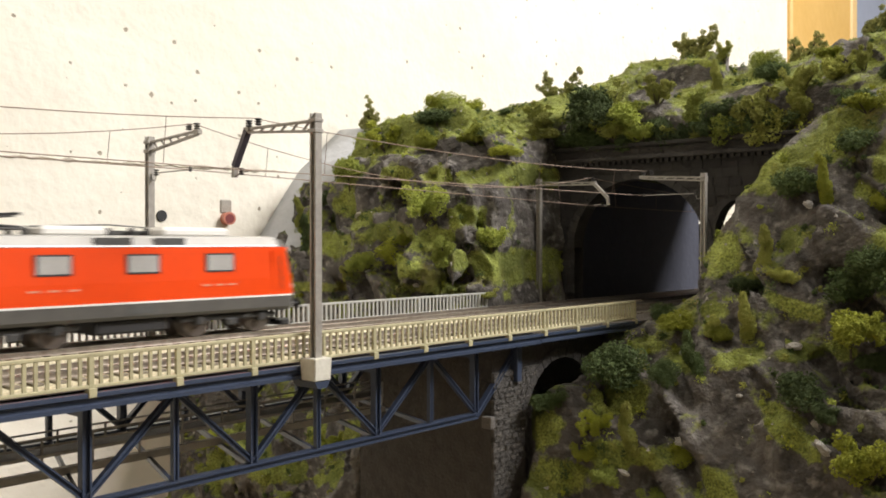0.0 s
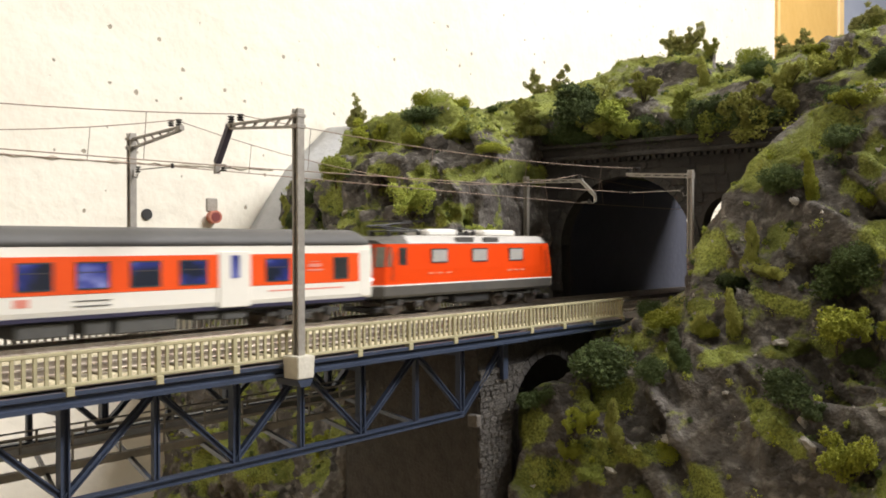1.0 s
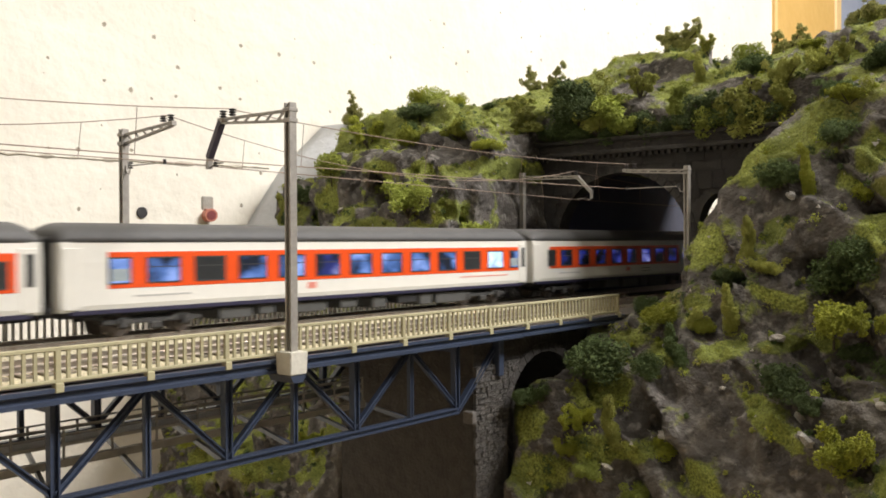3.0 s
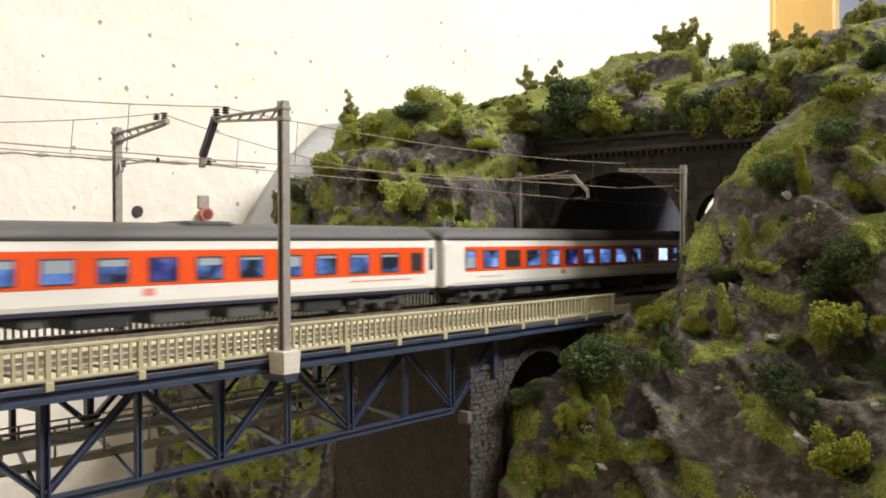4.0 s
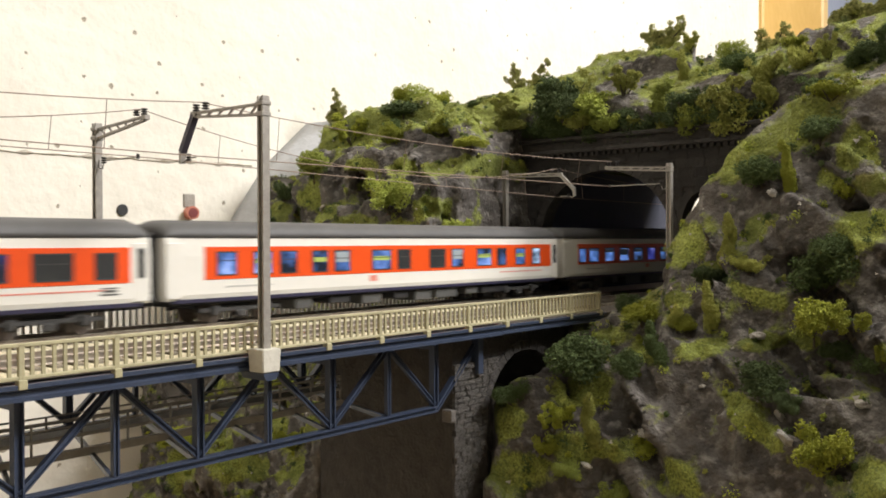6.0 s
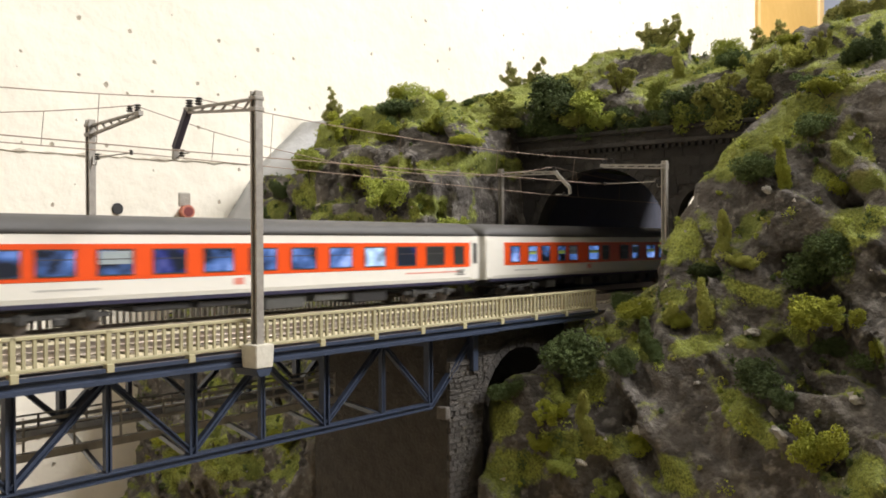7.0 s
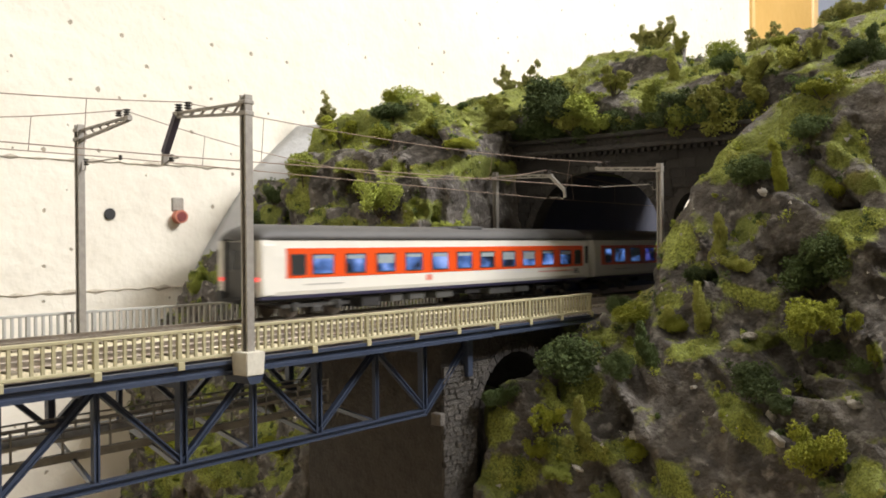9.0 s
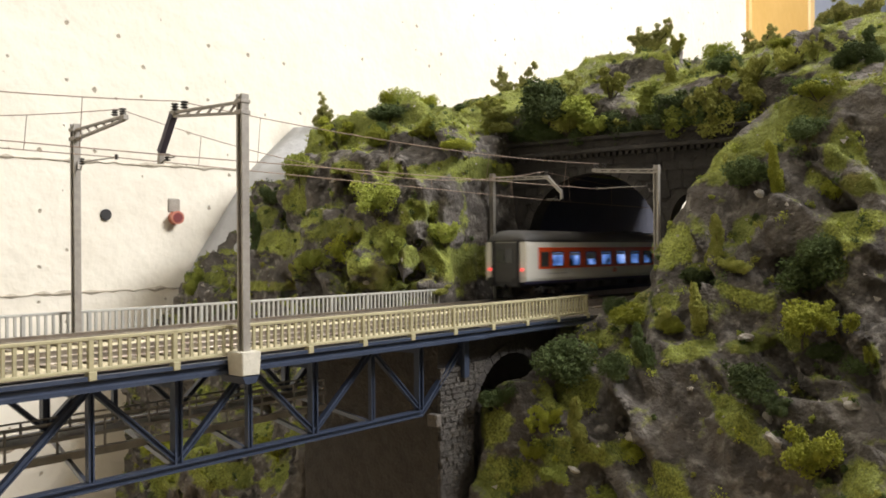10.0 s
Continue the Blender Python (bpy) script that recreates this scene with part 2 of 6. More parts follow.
# ---- the room ----
def wall_material():
    m = material("white_painted_concrete", (0.82, 0.79, 0.70), (0.71, 0.67, 0.58), 0.75, scale=7, bump=0.0, spread=0.3)
    nt = m.node_tree
    n, link = nt.nodes, nt.links.new
    bsdf = n["Principled BSDF"]
    co = n.new("ShaderNodeTexCoord")
    pit = n.new("ShaderNodeTexVoronoi")
    pit.voronoi_dimensions = "2D"
    pit.inputs["Scale"].default_value = 46
    pit.inputs["Randomness"].default_value = 1.0
    split, flat = n.new("ShaderNodeSeparateXYZ"), n.new("ShaderNodeCombineXYZ")
    link(co.outputs["Object"], split.inputs[0])
    link(split.outputs[0], flat.inputs[0])
    link(split.outputs[2], flat.inputs[1])
    link(flat.outputs[0], pit.inputs["Vector"])
    gate = n.new("ShaderNodeSeparateColor")
    link(pit.outputs["Color"], gate.inputs[0])
    keep = n.new("ShaderNodeMapRange")
    keep.inputs["From Min"].default_value, keep.inputs["From Max"].default_value = 0.42, 1.0
    keep.inputs["To Max"].default_value = 0.205
    link(gate.outputs[0], keep.inputs["Value"])
    warp = n.new("ShaderNodeTexNoise")
    warp.inputs["Scale"].default_value, warp.inputs["Detail"].default_value = 260, 4
    link(co.outputs["Object"], warp.inputs["Vector"])
    dist = n.new("ShaderNodeMath")
    dist.operation = "MULTIPLY_ADD"
    dist.inputs[1].default_value = 0.22
    link(warp.outputs["Fac"], dist.inputs[0])
    link(pit.outputs["Distance"], dist.inputs[2])
    less = n.new("ShaderNodeMath")
    less.operation = "SUBTRACT"
    link(keep.outputs[0], less.inputs[0])
    link(dist.outputs[0], less.inputs[1])
    hole = n.new("ShaderNodeMapRange")
    hole.inputs["From Min"].default_value, hole.inputs["From Max"].default_value = -0.01, 0.02
    link(less.outputs[0], hole.inputs["Value"])
    mix = n.new("ShaderNodeMix")
    mix.data_type = "RGBA"
    old = bsdf.inputs["Base Color"].links[0].from_socket
    link(hole.outputs[0], mix.inputs["Factor"])
    link(old, mix.inputs["A"])
    mix.inputs["B"].default_value = (0.36, 0.32, 0.25, 1)
    link(mix.outputs["Result"], bsdf.inputs["Base Color"])
    rough = n.new("ShaderNodeTexNoise")
    rough.inputs["Scale"].default_value, rough.inputs["Detail"].default_value = 60, 6
    link(co.outputs["Object"], rough.inputs["Vector"])
    high = n.new("ShaderNodeMath")
    high.operation = "SUBTRACT"
    link(rough.outputs["Fac"], high.inputs[0])
    link(hole.outputs[0], high.inputs[1])
    b = n.new("ShaderNodeBump")
    b.inputs["Strength"].default_value, b.inputs["Distance"].default_value = 0.5, 0.004
    link(high.outputs[0], b.inputs["Height"])
    link(b.outputs[0], bsdf.inputs["Normal"])
    return m


M_WALL = wall_material()
WALL_Y = 0.70


def room():
    north = part("wall_north", box(-2.2, 1.80, WALL_Y, WALL_Y + 0.15, -1.0, 1.6), M_WALL)
    tagged(north, "white painted rough concrete wall with pits and board marks", "wall", kind="structure")
    # board marks of the shuttering: ragged raised seams in the concrete
    rng = random.Random(4)
    for z, x0, x1, sag in ((0.100, 0.10, 0.530, 0.006), (0.000, 0.10, 0.475, 0.002), (-0.118, 0.25, 0.47, 0.02)):
        bm = bmesh.new()
        count = 60
        top, low = [], []
        for i in range(count + 1):
            u = i / count
            x = x0 + (x1 - x0) * u
            zz = z + sag * u + rng.uniform(-0.0007, 0.0007)
            h = rng.uniform(0.0002, 0.0011) if rng.random() < 0.85 else 0.0021
            top.append((bm.verts.new((x, WALL_Y, zz + h)), bm.verts.new((x, WALL_Y - 0.0012, zz))))
            low.append(bm.verts.new((x, WALL_Y, zz - h)))
        for i in range(count):
            bm.faces.new((top[i][0], top[i + 1][0], top[i + 1][1], top[i][1]))
            bm.faces.new((top[i][1], top[i + 1][1], low[i + 1], low[i]))
        part("board_mark", bm, M_SEAM, north, "ragged grey shuttering seam in the concrete")
    # a bored hole and a stub of red pipe with a mortar patch
    bm = bmesh.new()
    tube([(0.400, WALL_Y + 0.002, 0.0625), (0.400, WALL_Y - 0.0015, 0.0625)], 0.0046, 18, bm)
    part("drill_hole", bm, M_BLACK, north, "dark bored hole in the wall")
    pipe = thing("wall_pipe", "short red plastic pipe stub in the concrete wall", "pipe")
    bm = bmesh.new()
    n = 20
    d = Vector((-0.25, -1.0, 0.05)).normalized()
    c0, c1 = Vector((0.4640, WALL_Y + 0.004, 0.0612)), Vector((0.4610, WALL_Y - 0.009, 0.0615))
    tube([c0, c1], 0.0056, n, bm)
    part("sleeve", bm, M_PIPE, pipe, smooth=False)
    part("bore", disc(c1 + d * 0.0002, d, 0.0040, 0.0006, n), M_PIPE_IN, pipe, "dark red mouth of the pipe")
    part("mortar_patch", box(0.457, 0.469, WALL_Y - 0.0012, WALL_Y + 0.002, 0.066, 0.078, 0.001), M_CONCRETE_GREY, pipe, "grey mortar patch above the pipe")
    for name, b, mat, label in (
        ("wall_south", (-2.2, 4.2, -2.6, -2.5, -1.0, 1.6), M_CREAM, "cream plaster wall of the hobby room"),
        ("wall_west", (-2.3, -2.2, -2.5, 0.85, -1.0, 1.6), M_CREAM, "cream plaster wall of the hobby room"),
        ("wall_east", (4.2, 4.3, -2.6, 0.85, -1.0, 1.6), M_BLUEWALL, "blue-grey painted end wall of the room"),
        ("floor", (-2.3, 4.3, -2.6, 0.85, -1.1, -1.0), M_FLOOR, "brown hobby room floor"),
        ("ceiling", (-2.3, 4.3, -2.6, 0.85, 1.6, 1.7), M_CREAM, "pale plaster ceiling of the room"),
    ):
        tagged(part(name, box(*b), mat), label, name.split("_")[0], kind="structure")
    tagged(part("wall_panel", box(2.21, 4.2, WALL_Y + 0.03, WALL_Y + 0.15, -1.0, 1.6), M_BLUEWALL), "blue-grey wall panel beside the pine board", "wall", kind="structure")
    board = thing("pine_cupboard", "tall yellow pine cupboard side against the wall", "cupboard")
    part("side_panel", box(1.80, 2.17, WALL_Y - 0.01, WALL_Y + 0.12, -1.0, 1.5, 0.004), M_WOOD, board)
    part("edge_strip", box(2.17, 2.21, WALL_Y - 0.014, WALL_Y + 0.12, -1.0, 1.5, 0.004), M_WOOD_PALE, board, "pale edge strip of the cupboard")


M_SEAM = material("rough_grey_seam", (0.54, 0.50, 0.42), (0.34, 0.30, 0.24), 0.9, scale=200, bump=0.5)
M_PIPE = material("red_plastic_pipe", (0.55, 0.20, 0.13), (0.42, 0.15, 0.10), 0.5, scale=200, bump=0.1)
M_PIPE_IN = material("dark_red_bore", (0.22, 0.03, 0.03), (0.12, 0.02, 0.02), 0.5, scale=200, bump=0.1)
M_CONCRETE_GREY = material("grey_mortar", (0.36, 0.34, 0.30), (0.26, 0.24, 0.21), 0.9, scale=200, bump=0.5)
M_WOOD_PALE = material("pale_pine_edge", (0.80, 0.58, 0.28), (0.72, 0.50, 0.22), 0.5, scale=12, bump=0.05)
room()


# ---- the mountain: a solid field, carved for the railway, skinned with quads ----
STEP = 0.0022
GX, GY, GZ = np.arange(0.28, 0.80, STEP), np.arange(0.03, 0.675, STEP), np.arange(-0.325, 0.222, STEP)
SLOPE_Z = [-0.33, -0.11, -0.065, -0.03, 0.0, 0.05, 0.10, 0.135, 0.165, 0.20]
SLOPE_X = [0.345, 0.372, 0.386, 0.410, 0.436, 0.460, 0.495, 0.560, 0.615, 0.668]
CREST_Y = [0.05, 0.20, 0.242, 0.267, 0.291, 0.322, 0.381, 0.405, 0.421, 0.436, 0.47, 0.51, 0.60, 0.68]
CREST_Z = [0.180, 0.184, 0.178, 0.168, 0.166, 0.174, 0.190, 0.188, 0.177, 0.165, 0.157, 0.153, 0.158, 0.160]
CUT_Y0, CUT_Y1, CUT_Z0 = 0.279, 0.411, -0.0075
PORTAL_X = 0.562

# cushions of grass flock, cast rocks and bare ground: y, z, half width and half height in mm, tilt in degrees
CRAG_GRASS = [
    (0.246, 0.034, 12, 13, 0), (0.204, 0.042, 10, 9, 0), (0.158, 0.037, 12, 15, 35), (0.265, 0.002, 14, 8, 0), (0.236, 0.006, 9, 4, 0), (0.248, -0.018, 15, 7, 0),
    (0.215, -0.015, 12, 5, -10), (0.192, -0.011, 9, 4, 0), (0.198, 0.011, 14, 4, 20), (0.182, -0.044, 20, 5, 32), (0.212, -0.068, 12, 7, 35), (0.133, -0.055, 8, 9, 0),
    (0.147, 0.045, 8, 6, 0), (0.173, -0.009, 11, 4, 0), (0.242, -0.061, 9, 6, 0), (0.265, -0.061, 13, 7, 0), (0.320, -0.032, 19, 7, -10), (0.300, -0.052, 12, 11, 0),
]
MEADOW_GRASS = [
    (0.284, -0.073, 17, 10, 0), (0.165, 0.083, 9, 15, 0), (0.177, 0.117, 32, 11, -8), (0.216, 0.085, 27, 14, -35), (0.197, 0.100, 23, 21, -20), (0.262, 0.078, 14, 20, -50),
    (0.228, 0.022, 8, 4, 0), (0.137, -0.012, 5, 9, 0), (0.175, 0.065, 9, 5, 35), (0.153, 0.061, 11, 6, 10), (0.266, -0.036, 13, 8, 0), (0.276, -0.015, 14, 5, 0),
]
HILL_GRASS = [
    (0.559, 0.078, 14, 20, 10), (0.526, 0.058, 17, 8, 0), (0.556, 0.039, 27, 9, 0), (0.494, 0.049, 23, 7, 0), (0.505, 0.093, 14, 5, 0), (0.500, 0.077, 5, 15, 0),
    (0.433, 0.088, 26, 8, 0), (0.452, 0.044, 15, 9, 0), (0.433, 0.059, 11, 9, 0), (0.459, 0.024, 20, 6, 20), (0.416, 0.025, 8, 17, -35), (0.445, 0.009, 25, 4, 0),
    (0.608, 0.059, 15, 11, 0), (0.467, 0.091, 12, 9, 0), (0.421, 0.092, 11, 5, 0), (0.554, 0.007, 28, 4, 0), (0.571, 0.129, 60, 19, -8),
]
LOW_GRASS = [
    (0.636, 0.012, 22, 4, 0), (0.567, -0.090, 20, 11, 0), (0.577, -0.118, 27, 11, 0), (0.392, -0.067, 11, 9, 0), (0.484, -0.080, 16, 12, 0), (0.512, -0.111, 29, 8, 0),
    (0.523, -0.064, 15, 10, 0), (0.418, -0.069, 13, 8, 0), (0.433, -0.095, 19, 9, 0), (0.451, 0.130, 43, 16, -15), (0.422, -0.049, 14, 6, 0), (0.522, -0.035, 24, 11, 0),
]
CRAG_ROCKS = [
    (0.223, 0.052, 15, 11, 0), (0.208, 0.061, 11, 16, 0), (0.181, 0.060, 12, 17, 0), (0.176, 0.044, 14, 13, 0), (0.189, 0.002, 15, 10, 25), (0.160, -0.024, 22, 8, 45),
    (0.200, -0.024, 18, 9, 0), (0.234, -0.034, 15, 15, 0), (0.186, -0.054, 21, 9, 30), (0.165, -0.060, 18, 9, 30), (0.151, 0.023, 10, 11, 0), (0.140, -0.037, 11, 15, 20),
    (0.173, 0.087, 9, 10, 0), (0.154, 0.090, 7, 15, 0), (0.163, 0.057, 13, 10, 0), (0.253, -0.065, 9, 7, 0), (0.240, -0.075, 16, 9, 0), (0.162, -0.044, 8, 10, 0),
]
SHOULDER_ROCKS = [
    (0.218, 0.152, 21, 11, 0), (0.349, 0.161, 27, 12, 0), (0.160, 0.097, 32, 16, -10), (0.158, 0.037, 15, 17, 35), (0.253, -0.013, 22, 14, 0), (0.239, 0.025, 18, 18, 0),
    (0.142, 0.004, 7, 14, 0), (0.274, -0.073, 19, 15, 0), (0.212, -0.068, 16, 11, 35), (0.292, -0.054, 17, 17, 0),
]
HILL_ROCKS = [
    (0.430, 0.031, 15, 14, 0), (0.533, 0.082, 18, 21, 0), (0.656, 0.073, 20, 15, 0), (0.630, 0.007, 22, 12, 0), (0.513, 0.037, 16, 19, -40), (0.481, 0.064, 14, 24, 0),
    (0.485, 0.109, 16, 17, 0), (0.432, 0.071, 33, 23, 20), (0.416, 0.055, 17, 21, 0), (0.549, 0.021, 25, 19, 0), (0.466, 0.015, 11, 11, 0), (0.456, 0.033, 10, 11, 0),
    (0.441, 0.041, 13, 9, 0), (0.455, 0.102, 23, 14, 0), (0.554, 0.073, 22, 27, 0), (0.486, 0.009, 10, 8, 0), (0.418, 0.028, 15, 21, -35), (0.457, 0.057, 26, 20, 0),
    (0.458, 0.022, 26, 11, 0),
]
BARE_PATCHES = [
    (0.349, 0.164, 27, 11, 10), (0.282, 0.142, 20, 6, 0), (0.227, 0.168, 22, 12, 0), (0.366, 0.155, 14, 9, 0), (0.486, 0.109, 17, 16, 0), (0.202, 0.179, 7, 7, 0),
    (0.454, 0.100, 23, 12, 0), (0.535, 0.083, 16, 14, 0), (0.195, 0.065, 14, 12, 0), (0.158, 0.096, 7, 15, 0),
]


def lattice_noise(xs, ys, zs, scale, seed, squash=(1, 1, 1)):
    """Smooth value noise, 0 to 1, on the grid of three axes."""
    rng = np.random.RandomState(seed)
    idx, wgt = [], []
    for v, q in zip((xs, ys, zs), squash):
        u = (v - v[0]) * scale * q + 0.37
        i = np.floor(u).astype(int)
        f = (u - i).astype(np.float32)
        idx.append(i)
        wgt.append(f * f * (3 - 2 * f))
    cells = rng.rand(*(int(i.max()) + 2 for i in idx)).astype(np.float32)
    a = cells[idx[0]] * (1 - wgt[0])[:, None, None] + cells[idx[0] + 1] * wgt[0][:, None, None]
    a = a[:, idx[1]] * (1 - wgt[1])[None, :, None] + a[:, idx[1] + 1] * wgt[1][None, :, None]
    return a[:, :, idx[2]] * (1 - wgt[2]) + a[:, :, idx[2] + 1] * wgt[2]


def leaning_noise(scale, seed, squash):
    """Noise whose grain dips towards the viewer's side of the mountain."""
    reach = int((GY[-1] - GY[0]) * 0.9 / STEP) + 2
    deep = lattice_noise(GX, GY, np.arange(len(GZ) + reach) * STEP, scale, seed, squash)
    return np.stack([deep[:, j, reach - 1 - int(0.9 * j):][:, :len(GZ)] for j in range(len(GY))], 1)


def terrain_field():
    x, y, z = GX[:, None, None].astype(np.float32), GY[None, :, None].astype(np.float32), GZ[None, None, :].astype(np.float32)
    slope = np.interp(GZ, SLOPE_Z, SLOPE_X).astype(np.float32)[None, None, :]
    crest = np.interp(GY, CREST_Y, CREST_Z).astype(np.float32)[None, :, None]
    # the slope stands further back beside the wall
    back = np.interp(GY, [0.03, 0.40, 0.50, 0.56, 0.60, 0.64, 0.68], [0.0, 0.0, 0.006, 0.010, 0.018, 0.040, 0.060]).astype(np.float32)[None, :, None]
    # and beside the gully, above the level of the bridge
    back = back * np.interp(GZ, [-0.05, 0.0, 0.02, 0.05, 0.085, 0.115, 0.145], [0.4, 0.25, 0.35, 0.65, 1.15, 1.15, 0.50]).astype(np.float32)[None, None, :]
    shy = np.interp(GY, [0.19, 0.235, 0.285, 0.41, 0.46], [0.0, 0.014, 0.046, 0.036, 0.004]).astype(np.float32)[None, :, None]
    back = back + shy * np.interp(GZ, [-0.035, 0.0, 0.06, 0.11], [0.0, 1.0, 1.0, 0.3]).astype(np.float32)[None, None, :]
    near = np.interp(GY, [0.26, 0.285, 0.42, 0.45], [0.0, 1.0, 1.0, 0.0]).astype(np.float32)[None, :, None]
    back = back - near * np.interp(GZ, [-0.11, -0.052, -0.034], [0.022, 0.020, 0.0]).astype(np.float32)[None, None, :]
    d = np.minimum((x - slope - back) * 0.8, crest - z + 0 * x)
    rough = lattice_noise(GX, GY, GZ, 18, 1) - 0.5
    calm = np.interp(GZ, [0.105, 0.165], [1.0, 0.30]).astype(np.float32)[None, None, :]
    # the near shoulder of the gully is a smooth meadow
    meadow = np.interp(GY, [0.11, 0.16, 0.27, 0.30], [0.0, 1.0, 1.0, 0.0]).astype(np.float32)[None, :, None]
    calm = calm * (1 - meadow * np.interp(GZ, [0.035, 0.075], [0.0, 0.75]).astype(np.float32)[None, None, :])
    base = d.copy()
    big = 1 - 2 * np.abs(leaning_noise(34, 2, (1, 0.55, 1.0)) - 0.5)
    fine = 1 - 2 * np.abs(leaning_noise(85, 3, (1, 0.6, 1.0)) - 0.5)
    grain = lattice_noise(GX, GY, GZ, 200, 4) - 0.5
    d += rough * 0.030 * calm + (big - 0.66) * 0.024 * calm + (fine - 0.66) * 0.0130 * calm + grain * 0.0042 * calm
    # cast rocks stand out of the slope, cushions of flock swell a little
    for rows, out, rugged in ((CRAG_ROCKS, 0.85, 1.0), (SHOULDER_ROCKS, 0.42, 0.5), (HILL_ROCKS, 0.60, 1.0), (CRAG_GRASS, 0.45, 0.35), (HILL_GRASS, 0.40, 0.35)):
        for yc, zc, ry, rz, tilt in rows:
            ry, rz = ry / 1000 * 1.08, rz / 1000 * 1.08
            reach = max(ry, rz) * 1.25
            j0, j1 = np.searchsorted(GY, (yc - reach, yc + reach))
            k0, k1 = np.searchsorted(GZ, (zc - reach, zc + reach))
            if j1 <= j0 or k1 <= k0:
                continue
            jc, kc = min(np.searchsorted(GY, yc), len(GY) - 1), np.searchsorted(GZ, zc)
            solid = base[:, jc, kc] > 0
            if not solid.any():
                continue
            xc = GX[int(np.argmax(solid))]
            deep = max(0.006, out * min(ry, rz))
            i0, i1 = np.searchsorted(GX, (xc - deep * 1.3, xc + deep * 1.3 + reach * 0.6))
            box_ = (slice(i0, i1), slice(j0, j1), slice(k0, k1))
            c, s_ = math.cos(math.radians(tilt)), math.sin(math.radians(tilt))
            yy, zz = y[:, j0:j1] - yc, z[:, :, k0:k1] - zc
            u, v = (yy * c + zz * s_) / ry, (zz * c - yy * s_) / rz
            # rocks lean back with the slope
            w = (x[i0:i1] - xc - zz * 0.35) / deep
            lump = (1 - (np.abs(u) ** 2.6 + np.abs(v) ** 2.6 + np.abs(w) ** 2.6) ** (1 / 2.6)) * min(deep, ry, rz)
            lump = lump + ((big[box_] - 0.6) * 0.013 + (fine[box_] - 0.6) * 0.011 + grain[box_] * 0.004) * rugged
            h = np.clip(0.5 + 0.5 * (lump - d[box_]) / 0.003, 0, 1)
            d[box_] = d[box_] * (1 - h) + lump * h + 0.003 * h * (1 - h)
    d = np.minimum(d, 0.786 - x)
    wob = (lattice_noise(GX, GY, GZ, 70, 5) - 0.5) * 0.009
    # open gully of the railway up to the portal, leaning back on both sides
    gully = np.maximum(np.maximum(CUT_Y0 - 0.56 * np.maximum(z, 0) - y, y - CUT_Y1 - 0.10 * np.maximum(z, 0)), np.where(y > 0.2965, CUT_Z0, 0.001) - z)
    gully = np.maximum(gully + wob, x - PORTAL_X - 0.006)
    d = np.minimum(d, gully)
    # wide chamber behind the portal, open at the back
    chamber = np.maximum(np.maximum(0.250 - y, y - 0.428), np.maximum(CUT_Z0 - z, z - 0.094))
    chamber = np.maximum(chamber, PORTAL_X - x)
    d = np.minimum(d, chamber)
    # room for the pier and for the head of its arch
    pier = np.maximum(np.maximum(0.3005 - y, y - 0.402), z) + np.maximum(0, x - 0.3645)
    head = np.maximum(np.maximum(0.3005 - y, y - 0.402), np.maximum(z, -0.047 - z)) + np.maximum(0, x - 0.432)
    d = np.minimum(d, np.minimum(pier, head + wob * 0.5))
    return d


